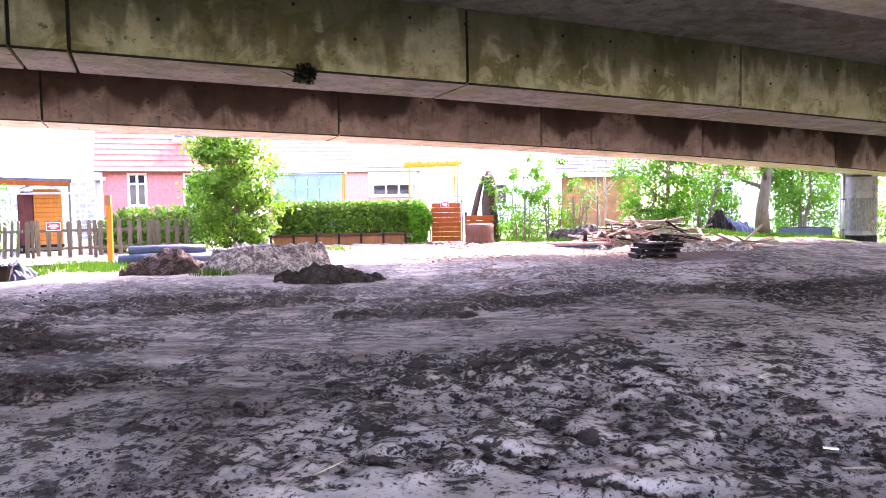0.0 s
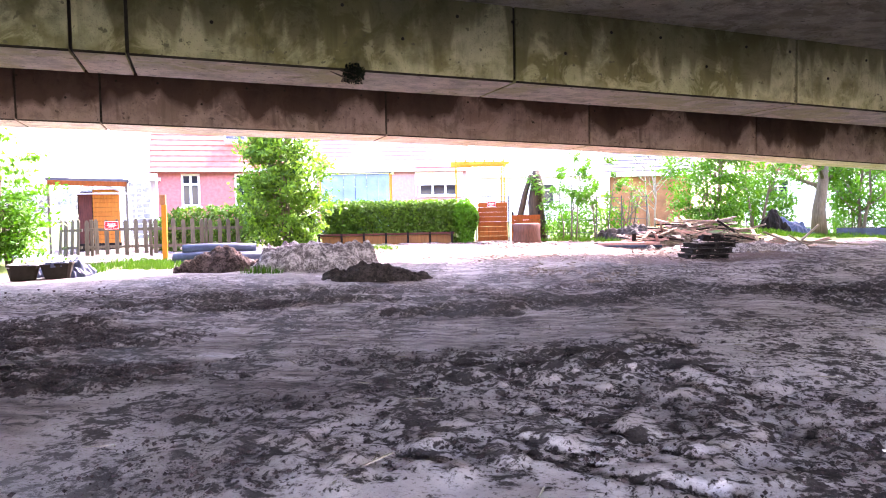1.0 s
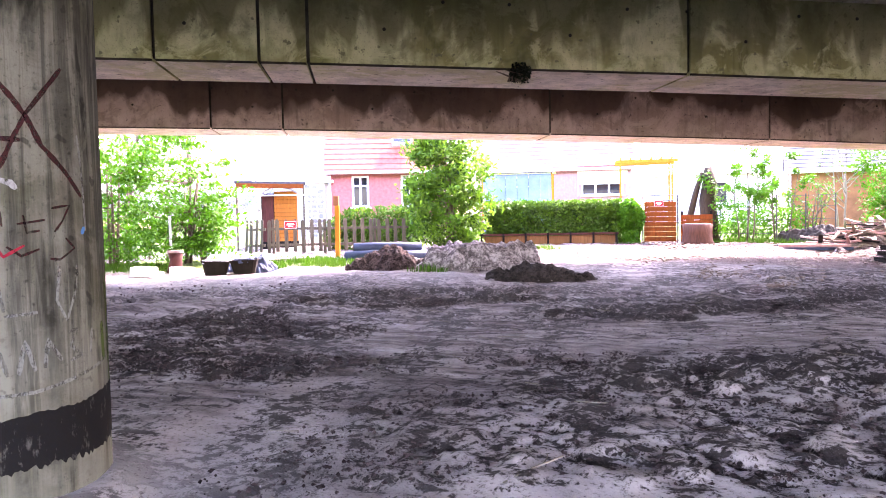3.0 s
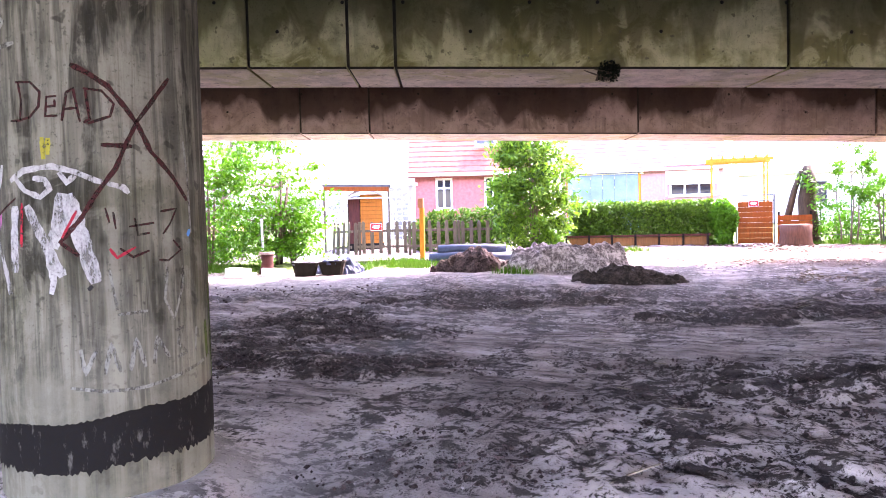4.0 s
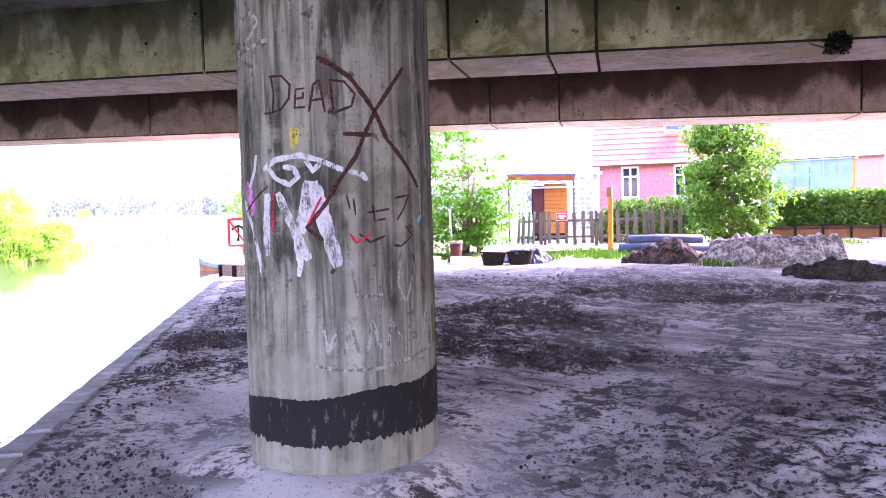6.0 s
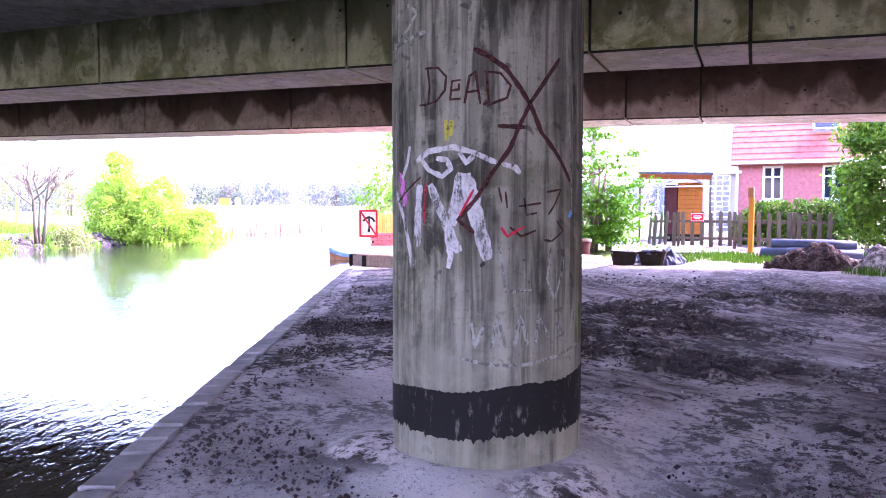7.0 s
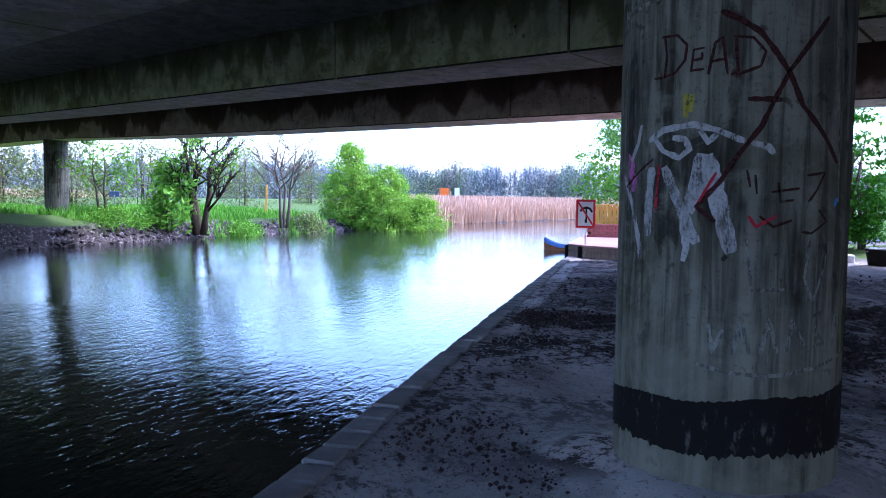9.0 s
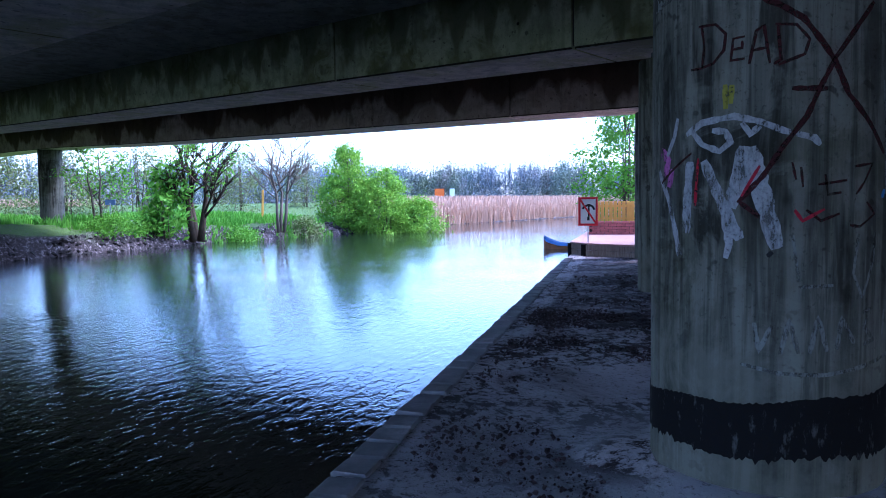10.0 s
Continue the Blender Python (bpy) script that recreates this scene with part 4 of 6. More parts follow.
def marks(name, lines_, width, material, label, seed, lift=0.004):
    rnd = random.Random(seed)
    v, f = [], []
    for ln in lines_:
        a, b = stroke(ln, width, rnd, lift)
        f += [tuple(i + len(v) for i in q) for q in b]
        v += a
    return part(name, mesh_of(name, v, f), material, col_main, label)


def sleeve():
    """The black painted band with ragged edges and drips."""
    rnd = random.Random(4)
    n, v, f = 260, [], []
    for k in range(n):
        t = k * math.tau / n
        a = ((t - TOEYE + math.pi) % math.tau - math.pi) * RAD
        top = 0.585 + 0.075 * a + 0.01 * math.sin(9 * a) + rnd.uniform(-0.007, 0.007)
        low = 0.29 + 0.03 * a + rnd.uniform(-0.03, 0.015) * (1 if rnd.random() < 0.5 else 0.2) + 0.015 * math.sin(7 * a)
        for z in (low, (low + top) / 2, top):
            v.append(((RAD + 0.0045) * math.cos(t), (RAD + 0.0045) * math.sin(t), z - BASE0))
    for k in range(n):
        q = (k + 1) % n
        f += [(3 * k + j, 3 * q + j, 3 * q + j + 1, 3 * k + j + 1) for j in (0, 1)]
    return mesh_of("painted_band", v, f)


mb, nb_ = mat("worn black paint")
nb_.surface(nb_.mix(nb_.step(nb_.noise(14, nb_.place(1, 1, 0.4), 5, 0.7), 0.58, 0.68), (0.008, 0.007, 0.007), (0.06, 0.057, 0.05)), 0.95, specular=0.1)
BLACK_BAND = mb


def worn(name, color, cover=0.55, scale=9.0):
    """Thin sprayed paint: the wall shows through its pores and along its edges."""
    m, n = mat(name)
    p = n.place()
    a_ = n.noise(scale, n.place(1.6, 1.6, 0.5), 5, 0.7)
    b_ = n.noise(scale * 6, p, 3, 0.7)
    sh = n.surface(n.mix(n.step(a_, 0.35, 0.7), color, tuple(x * 0.55 for x in color)), 0.85, specular=0.2)
    f = n.math("MULTIPLY", n.step(a_, cover + 0.22, cover), n.step(b_, 0.95, 0.5))
    n.put(sh.inputs["Alpha"], f)
    return m


DARK_RED = worn("dark red spray paint", (0.035, 0.007, 0.007), 0.6)
SPRAY_RED = worn("red spray paint", (0.3, 0.015, 0.03), 0.6)
SPRAY_WHITE = worn("white chalky paint", (0.31, 0.297, 0.297), 0.5)
SPRAY_PALE = worn("faded pale paint", (0.17, 0.168, 0.15), 0.47)
SPRAY_YELLOW = worn("yellow spray paint", (0.26, 0.23, 0.03), 0.55)
MOSS = worn("green algae", (0.05, 0.075, 0.008), 0.52, 5.0)
PINK_SPRAY = worn("pink spray paint", (0.4, 0.12, 0.3), 0.5)
part("painted_band", sleeve(), BLACK_BAND, col_main, "black painted band with drips")


def px_col(x, y):
    """From a drawing of the column's face (630 wide, 1209 high) to metres round and height."""
    u = (x - 318) / (235.0 + (y - 600) * 0.018)
    u = max(-0.985, min(0.985, u))
    return math.asin(u) * RAD + 0.055, 3.02 - y * 0.00248


def drawn(*paths):
    return [[px_col(*q) for q in p] for p in paths]


marks("cross_mark", drawn([(262, 168), (292, 186), (330, 215), (362, 262), (385, 300), (410, 362), (455, 420), (488, 478)]), 0.03, DARK_RED, "dark red sprayed cross", 1)
marks("cross_mark", drawn([(452, 180), (425, 225), (385, 290), (358, 352), (338, 405), (300, 462), (268, 520), (228, 572), (262, 604)], [(312, 350), (372, 352)]), 0.026, DARK_RED, "dark red sprayed cross", 21, 0.0065)
marks("lettering", drawn([(168, 205), (172, 250), (168, 292), (150, 292)], [(163, 205), (190, 207), (206, 230), (203, 262), (186, 286), (160, 294)],
      [(218, 240), (214, 285), (236, 284)], [(216, 242), (236, 240)], [(215, 264), (232, 262), (232, 248)],
      [(243, 296), (254, 232), (266, 222), (276, 298)], [(248, 270), (272, 266)], [(288, 225), (294, 292), (282, 300)], [(284, 222), (318, 226), (340, 255), (332, 284), (290, 302)]), 0.015, DARK_RED, "dark red hand-sprayed word", 2)
marks("scribble", drawn([(315, 495), (322, 530)], [(330, 505), (334, 545)], [(372, 520), (378, 560), (402, 556)], [(360, 540), (412, 532)], [(425, 505), (462, 498), (446, 536), (430, 560)],
      [(340, 590), (366, 612), (400, 598)], [(452, 575), (470, 600), (440, 625), (420, 622)], [(150, 468), (132, 486), (100, 530)]), 0.014, DARK_RED, "faded dark scribble", 3)
marks("red_stroke", drawn([(162, 480), (156, 580)], [(262, 500), (232, 562)], [(320, 590), (334, 612), (372, 588)]), 0.017, SPRAY_RED, "bright red sprayed stroke", 4, 0.008)
marks("white_tag", drawn([(142, 428), (168, 406), (220, 398), (262, 412), (300, 432), (352, 448), (362, 462)], [(150, 420), (168, 452), (196, 468), (214, 450), (206, 428), (184, 424)], [(232, 412), (246, 436), (262, 420)], [(110, 470), (122, 430), (128, 390)]), 0.032, SPRAY_WHITE, "white sprayed arc and loops", 5)
marks("white_tag", drawn([(148, 486), (143, 560), (140, 640)], [(170, 486), (188, 540), (206, 590), (230, 650)]), 0.055, SPRAY_WHITE, "broad white paint strokes running down", 6, 0.0055)
marks("white_tag", drawn([(238, 460), (228, 530), (214, 585)], [(246, 462), (262, 540), (278, 610), (292, 668)]), 0.085, SPRAY_WHITE, "broad white paint strokes running down", 16, 0.005)
marks("white_tag", drawn([(96, 500), (112, 570), (122, 640), (128, 690)], [(204, 600), (212, 660), (206, 690)]), 0.04, SPRAY_WHITE, "broad white paint strokes running down", 7)
marks("pink_haze", drawn([(100, 455), (112, 480), (104, 520)], [(118, 500), (112, 540)]), 0.05, PINK_SPRAY, "faint pink sprayed haze", 17, 0.0035)
marks("pale_tag", drawn([(102, 62), (130, 42), (148, 66), (128, 100), (96, 138), (165, 116)], [(92, 95), (105, 150)]), 0.024, SPRAY_PALE, "faded pale sprayed sign", 8)
marks("pale_tag", drawn([(232, 908), (300, 922), (380, 924), (450, 912), (540, 885)]), 0.02, SPRAY_PALE, "faded pale sprayed line", 9)
marks("pale_tag", drawn([(255, 820), (262, 880), (285, 825)], [(300, 882), (315, 812), (332, 880)], [(352, 880), (366, 806), (384, 876)], [(402, 872), (410, 806), (436, 862)], [(452, 800), (470, 792), (456, 830), (478, 858), (455, 866)], [(500, 858), (504, 800)]), 0.024, SPRAY_PALE, "faded pale sprayed letters, past reading", 22)
marks("pale_tag", drawn([(438, 640), (430, 720), (450, 770), (470, 700), (474, 640)], [(482, 330), (490, 420), (496, 560)], [(318, 640), (330, 735)], [(330, 745), (392, 742)]), 0.018, SPRAY_PALE, "faded pale drips", 23)
marks("yellow_patch", drawn([(205, 332), (206, 382)], [(216, 334), (214, 372)]), 0.03, SPRAY_YELLOW, "small yellow paint patch", 10)
marks("dark_spot", drawn([(277, 676), (283, 682)]), 0.035, BLACK_PAINT, "small dark hole", 11)
marks("dark_spot", drawn([(487, 556), (493, 562)]), 0.05, BLUE_PAINT, "small dark blue paint spot", 12)
marks("algae", drawn([(542, 690), (546, 800), (548, 905)], [(530, 790), (534, 890)], [(549, 560), (551, 700), (553, 890)]), 0.045, MOSS, "green algae streak", 13)
RISE = [(a_, 0.45 + z_) for a_, z_ in ((0.9, 0.1), (0.91, 0.9), (0.93, 1.7))]
marks("algae", [RISE], 0.07, MOSS, "green algae streak", 14, 0.003)

# marks and pipes of the other columns
bm = bmesh.new()
bmesh.ops.create_cone(bm, segments=48, radius1=RAD + 0.004, radius2=RAD + 0.004, depth=1.25, matrix=pose(0, 0, 1.35))
part("painted_band", bm, SPRAY_PALE, col_e, "pale grey painted middle")
bm = bmesh.new()
bmesh.ops.create_cone(bm, segments=48, radius1=RAD + 0.004, radius2=RAD + 0.004, depth=0.3, matrix=pose(0, 0, 0.42))
part("painted_band", bm, BLACK_BAND, col_e, "black painted foot")


def rain_pipe(x, y, top, low, label, material):
    t = thing("rain_pipe", pose(x, y, low), label, "pipe")
    part("pipe", tube(bmesh.new(), [(0, 0, 0), (0, 0, (top - low) * 0.5), (0, 0, top - low)], [0.07] * 3, 12), material, t, smooth=True)
    for z in (0.4, (top - low) * 0.6):
        part("clamp", tube(bmesh.new(), [(0, 0, z), (0, 0, z + 0.05)], [0.085] * 2, 12), DARK_METAL, t)
    return t


rain_pipe(14.45, 27.75, top_at(14.45, 27.75), gz(14.45, 27.75), "pale and dark rain pipe beside the column", GREY_METAL)
q = on_row(1) + Vector((-0.72, 0.1, 0))
rain_pipe(q.x - 0.05, q.y, top_at(q.x, q.y), 0.75, "dark rain pipe ending above the quay", DARK_METAL)
tuft = shrub("plant_tuft", *bridge(2.6, 10.66).xy, 0.24, 0.22, 0.1, "dark tuft of plants growing from the girder", LEAF_TUFT, 500, 0.035, 31, "plant", z=beam_z(2.6) - 0.06)

# ---- heaps ----
def heap(name, x, y, rx, ry, h, label, material, seed, turn=0.0, rough=0.3, power=1.3):
    n = 120
    g = np.linspace(-1.15, 1.15, n)
    U, V = np.meshgrid(g, g, indexing="ij")
    R = np.hypot(U, V) + 0.22 * fbm(U * 2 + seed * 7.3, V * 2, 0.8, 3, seed)
    c, s = math.cos(radians(turn)), math.sin(radians(turn))
    X, Y = x + U * rx * c - V * ry * s, y + U * rx * s + V * ry * c
    H = np.clip(1 - np.abs(R) ** 2.2, 0, 1) * h * np.clip(0.8 + 0.55 * rough * fbm(U * rx + seed, V * ry, 0.8, 4, seed + 5), 0.3, 1.2)
    Z = ground_base(X, Y) + H + np.where(H > 0, 0.095 * fbm(X, Y, 0.26, 4, seed) + 0.03 * np.abs(fbm(X, Y, 0.09, 2, seed + 2)), -0.12)
    v = np.stack([X, Y, Z], -1).reshape(-1, 3).tolist()
    f = [(i * n + j, (i + 1) * n + j, (i + 1) * n + j + 1, i * n + j + 1) for i in range(n - 1) for j in range(n - 1)]
    return tagged(part(name, mesh_of(name, v, f, True), material, None), label, "heap", "heaps")


heap("mound", -4.3, 16.9, 1.5, 1.0, 0.76, "heap of pale grey soil and rubble", GREY_SOIL, 3, 15, 0.4)
heap("mound", -6.5, 16.3, 0.95, 0.65, 0.52, "heap of brown soil beside the pale one", BROWN_SOIL, 5, 10)
heap("mound", -2.6, 14.9, 1.08, 0.55, 0.27, "low heap of dark humus", DARK_SOIL, 8, 8, 0.5)
heap("debris_mound", 6.8, 22.2, 2.2, 0.7, 0.16, "spilled heap of wood scraps", GREY_SOIL, 9, 0, 0.6)

# rolled tarpaulin behind the heaps
t = thing("tarpaulin_roll", pose(-7.3, 17.9, gz(-7.3, 17.9)), "blue-grey tarpaulin rolls lying behind the heaps", "tarpaulin")
for k, (yy, zz, r) in enumerate(((0, 0.14, 0.15), (0.3, 0.15, 0.16), (0.14, 0.37, 0.13))):
    part("roll", tube(bmesh.new(), [(-1.05 + 0.1 * k, yy - 0.25, zz), (-0.3, yy - 0.05, zz + 0.02), (0.4, yy + 0.1, zz - 0.01), (1.1 - 0.1 * k, yy + 0.3, zz)], [r * 0.9, r, r * 1.03, r * 0.9], 12, 0.1, random.Random(k)), BLUE_TARP, t, smooth=True)

# ---- fence and gate by the gardens ----
def picket(h, w=0.115, d=0.022):
    bm = bmesh.new()
    prof = [(-w / 2, 0), (w / 2, 0), (w / 2, h - 0.07), (w * 0.3, h - 0.015), (0, h), (-w * 0.3, h - 0.015), (-w / 2, h - 0.07)]
    a = [bm.verts.new((x, -d / 2, z)) for x, z in prof]
    b = [bm.verts.new((x, d / 2, z)) for x, z in prof]
    bm.faces.new(a)
    bm.faces.new(b[::-1])
    for i in range(len(prof)):
        j = (i + 1) % len(prof)
        bm.faces.new((a[j], a[i], b[i], b[j]))
    bmesh.ops.recalc_face_normals(bm, faces=bm.faces)
    me = bpy.data.meshes.new("picket")
    bm.to_mesh(me)
    bm.free()
    me.materials.append(PICKET)
    return me


PICKET_MESH = picket(1.02)


def picket_fence(name, a, b, label, lean=0.0, seed=1, gap=0.262, drop=0.0):
    rnd = random.Random(seed)
    a, b = Vector(a), Vector(b)
    d = b - a
    ang = math.degrees(math.atan2(d.y, d.x))
    z0 = gz(a.x, a.y) - drop
    rise = gz(b.x, b.y) - drop - z0
    t = thing(name, pose(a.x, a.y, z0, lean, 0, ang), label, "fence")
    for z in (0.25, 0.75):
        m = Matrix.Translation((d.length / 2, 0.035, z + rise / 2)) @ Matrix.Rotation(-math.atan2(rise, d.length), 4, "Y")
        part("rail", boxed((d.length, 0.045, 0.08), m, 0.004), PICKET, t)
    n = int(d.length / gap)
    for k in range(n + 1):
        ob = new("picket", PICKET_MESH)
        ob.parent = t
        ob.matrix_basis = pose(0.06 + k * gap, 0, 0.03 + rise * k * gap / d.length + rnd.uniform(-0.03, 0.02), 0, rnd.uniform(-1.5, 1.5), 0)
    for k in range(0, n + 1, 6):
        part("post", boxed((0.09, 0.09, 1.12), pose(0.06 + k * gap + 0.13, 0.085, 0.48 + rise * k * gap / d.length), 0.008), PICKET, t)
    return t


picket_fence("picket_fence", (-11.85, 19.45), (-8.0, 21.6), "weathered grey-brown wooden picket fence", 0, 1)
picket_fence("picket_gate", (-12.85, 19.75), (-11.95, 19.4), "weathered picket gate hanging askew beside the fence", -4, 2)


def notice(name, x, y, z, w, h, turn, label, post=None):
    t = thing(name, pose(x, y, z, 0, 0, turn), label, "sign")
    part("board", boxed((w, 0.012, h), None, 0.002), RED_PAINT, t)
    part("rim", boxed((w * 0.94, 0.004, h * 0.9), pose(0, -0.009, 0)), WHITE_PAINT, t, "thin white rim")
    part("field", boxed((w * 0.89, 0.004, h * 0.8), pose(0, -0.0125, 0)), RED_PAINT, t)
    for k, (ww, zz) in enumerate(((0.55, 0.16), (0.66, 0.0), (0.4, -0.17))):
        part("bar", boxed((w * ww, 0.003, h * 0.085), pose(0, -0.0165, h * zz)), WHITE_PAINT, t)
    return t


notice("warning_sign", -11.2, 19.76, 1.45, 0.38, 0.25, 29, "small red sign with white rim on the picket fence")
t = thing("marker_post", pose(-9.3, 19.15, gz(-9.3, 19.15) - 0.1), "upright ochre-yellow wooden post with a darker head", "post")
part("shaft", boxed((0.13, 0.11, 1.62), pose(0, 0, 0.81, 0, 0.6, 10), 0.008), YELLOW_POST, t)
part("head", boxed((0.15, 0.125, 0.28), pose(-0.016, 0, 1.76, 0, 0.6, 10), 0.01), BROWN_WALL, t, "darker brown head")

# tubs, log and blocks by the young trees
def tub(x, y, turn, tilt, label, fill):
    z = gz(x, y)
    t = thing("tub", pose(x, y, z + 0.02, 0, tilt, turn), label, "tub", "tubs")
    bm = bmesh.new()
    w, d, h = 0.31, 0.25, 0.3
    rings = []
    for s, zz in ((0.78, 0), (1.0, h), (1.06, h), (1.06, h + 0.04), (0.95, h + 0.04), (0.9, h - 0.05)):
        rings.append([bm.verts.new((cx * w * s, cy * d * s, zz)) for cx, cy in ((-1, -0.75), (-0.8, -1), (0.8, -1), (1, -0.75), (1, 0.75), (0.8, 1), (-0.8, 1), (-1, 0.75))])
    for a, b in zip(rings, rings[1:]):
        for k in range(8):
            bm.faces.new((a[k], a[(k + 1) % 8], b[(k + 1) % 8], b[k]))
    bm.faces.new(rings[0][::-1])
    bm.faces.new(rings[-1])
    part("shell", bm, RUBBER, t)
    rnd = random.Random(int(x * 10))
    bm = bmesh.new()
    for k in range(9):
        p = Vector((rnd.uniform(-0.2, 0.2), rnd.uniform(-0.14, 0.14), h + 0.02))
        box(bm, (rnd.uniform(0.1, 0.35), rnd.uniform(0.06, 0.2), rnd.uniform(0.04, 0.12)), Matrix.Translation(p) @ Matrix.Rotation(rnd.uniform(0, 3), 4, "Z") @ Matrix.Rotation(rnd.uniform(-0.4, 0.4), 4, "X"), 0.01)
    part("contents", bm, fill, t, "crumpled scraps")
    return t


tub(-10.4, 14.75, 32, 3, "black plastic tub full of scraps standing on the mud", GREY_TARP)
tub(-9.82, 15.12, 25, -2, "black plastic tub with blue-grey tarpaulin pieces", BLUE_TARP)
t = thing("log", pose(-12.1, 15.45, gz(-12.1, 15.45)), "upright cut log with pale and rusty rings", "log")
part("trunk", tube(bmesh.new(), [(0, 0, 0), (0.0, 0, 0.14), (0.01, 0, 0.3), (0.0, 0.02, 0.5)], [0.24, 0.17, 0.15, 0.17], 14, 0.05, random.Random(2)), RED_RAIL, t, smooth=True)
part("cut_face", tube(bmesh.new(), [(0, 0.02, 0.5), (0, 0.02, 0.56)], [0.2, 0.19], 14), OLD_WOOD, t, "pale sawn top")
for k, (x, y, sx, sy, sz, tn) in enumerate(((-12.2, 14.4, 0.55, 0.4, 0.24, 20), (-11.55, 15.0, 0.6, 0.35, 0.2, 40), (-11.75, 14.3, 0.3, 0.2, 0.15, 70))):
    ob = part("foam_block", boxed((sx, sy, sz), None, 0.02), WHITE_STUFF, None)
    ob.matrix_world = pose(x, y, gz(x, y) + sz / 2 - 0.02, 0, 3, tn)
    tagged(ob, "pale insulation block lying by the tubs", "block", "insulation blocks")
ob = part("concrete_slab", boxed((2.6, 1.5, 0.12), None, 0.02), CONC_PALE, None)
ob.matrix_world = pose(-10.7, 17.6, gz(-10.7, 17.6) + 0.03, 0, 0, 40)
tagged(ob, "pale flat concrete slab before the picket gate", "slab")
t = thing("fence_post", pose(-12.75, 16.1, gz(-12.75, 16.1) - 0.1), "thin grey metal fence post among the young trees", "post")
part("pole", tube(bmesh.new(), [(0, 0, 0), (0.01, 0, 0.7), (0.0, 0, 1.5)], [0.035] * 3, 8), GREY_METAL, t)
part("cap", tube(bmesh.new(), [(0, 0, 1.5), (0, 0, 1.53)], [0.042, 0.03], 8), DARK_METAL, t)

# ---- planter, gate, stump ----
t = thing("board_edging", pose(-3.9, 24.0, gz(-3.9, 24.0) - 0.17, 0, 0, 9), "low retaining edge of rusty-brown boards under the hedge", "edging")
for k in range(6):
    part("board", boxed((0.7, 0.04, 0.5), pose(-1.9 + 0.74 * k, 0.0, 0.22, 0, 0, 0), 0.006), TAN_BOARD, t)
for k in range(7):
    part("stake", boxed((0.07, 0.07, 0.62), pose(-2.27 + 0.74 * k, -0.06, 0.26), 0.006), DARK_WOOD, t)
part("cap_rail", boxed((4.6, 0.12, 0.07), pose(-0.05, -0.01, 0.52), 0.006), RED_RAIL, t, "dark reddish cap rail")

t = thing("garden_gate", pose(-0.38, 24.7, gz(-0.38, 24.7) - 0.02, 0, 0, 2), "orange-brown slatted wooden garden gate in a metal frame", "gate")
for k in range(8):
    part("slat", boxed((1.02, 0.025, 0.159), pose(0, 0, 0.14 + 0.163 * k), 0.006), ORANGE_WOOD, t)
for x in (-0.55, 0.55):
    part("upright", tube(bmesh.new(), [(x, 0.03, 0), (x, 0.03, 1.58)], [0.024] * 2, 8), DARK_METAL, t)
for z in (1.4, 1.57):
    part("rail", tube(bmesh.new(), [(-0.55, 0.03, z), (0.55, 0.03, z)], [0.016] * 2, 8), DARK_METAL, t)
notice("gate_sign", -0.42, 24.678, 1.88, 0.3, 0.2, 2, "small red sign with white bars on the garden gate")
t = thing("tree_stump", pose(0.75, 24.1, gz(0.75, 24.1) - 0.04), "wide sawn tree stump with a pale cut top", "stump")
part("trunk", tube(bmesh.new(), [(0, 0, 0), (0, 0, 0.12), (0, 0, 0.4), (0, 0, 0.66)], [0.53, 0.46, 0.43, 0.45], 22, 0.07, random.Random(3)), STUMP_BARK, t, smooth=True)
part("cut_face", tube(bmesh.new(), [(0, 0, 0.655), (0, 0, 0.675)], [0.41, 0.4], 22, 0.03, random.Random(4)), OLD_WOOD, t, "pale sawn wood")
t = thing("garden_fence", pose(0.75, 25.0, gz(0.75, 25.0), 0, 0, 2), "orange-brown board fence beside the garden gate", "fence")
for k in range(5):
    part("board", boxed((0.98, 0.03, 0.17), pose(0, 0, 0.1 + 0.18 * k), 0.005), ORANGE_WOOD, t)
for x in (-0.45, 0.45):
    part("upright", boxed((0.07, 0.07, 1.05), pose(x, 0.05, 0.5), 0.005), DARK_WOOD, t)
t = thing("dead_trunk", pose(0.95, 25.5, gz(0.95, 25.5) - 0.05), "thick broken dead trunk with a leaning stem and green shoots", "tree")
part("trunk", tube(bmesh.new(), [(0.2, 0, 0), (0.22, 0, 0.7), (0.15, 0.02, 1.4), (0.22, 0, 2.0), (0.16, 0, 2.5)], [0.34, 0.27, 0.25, 0.22, 0.13], 12, 0.16, random.Random(41)), BARK_DARK, t, smooth=True)
part("leaning_stem", tube(bmesh.new(), [(-0.55, -0.05, 0), (-0.4, 0, 0.9), (-0.2, 0, 1.7), (0.0, 0, 2.35)], [0.14, 0.12, 0.1, 0.06], 9, 0.12, random.Random(42)), BARK_DARK, t, smooth=True)
g41 = np.random.RandomState(41)
tagged(part("shoots", leaf_cloud("shoots", np.concatenate([np.array(c) + g41.normal(size=(110, 3)) * 0.15 for c in ((0.45, -0.2, 1.3), (0.3, -0.2, 1.8), (0.6, -0.1, 0.9), (0.1, -0.2, 2.1), (0.75, -0.2, 1.25), (1.1, -0.2, 1.2), (0.5, -0.3, 0.5))]), 0.06, 41), LEAF_SPRING, t), "thin green shoots", kind="stuff")
tree("sapling", 2.2, 25.2, 3.2, 0.7, "thin sapling with bright new leaves", LEAF_SPRING, 1500, 0.06, 0.04, 3, BARK, seed=42, limbs=14)
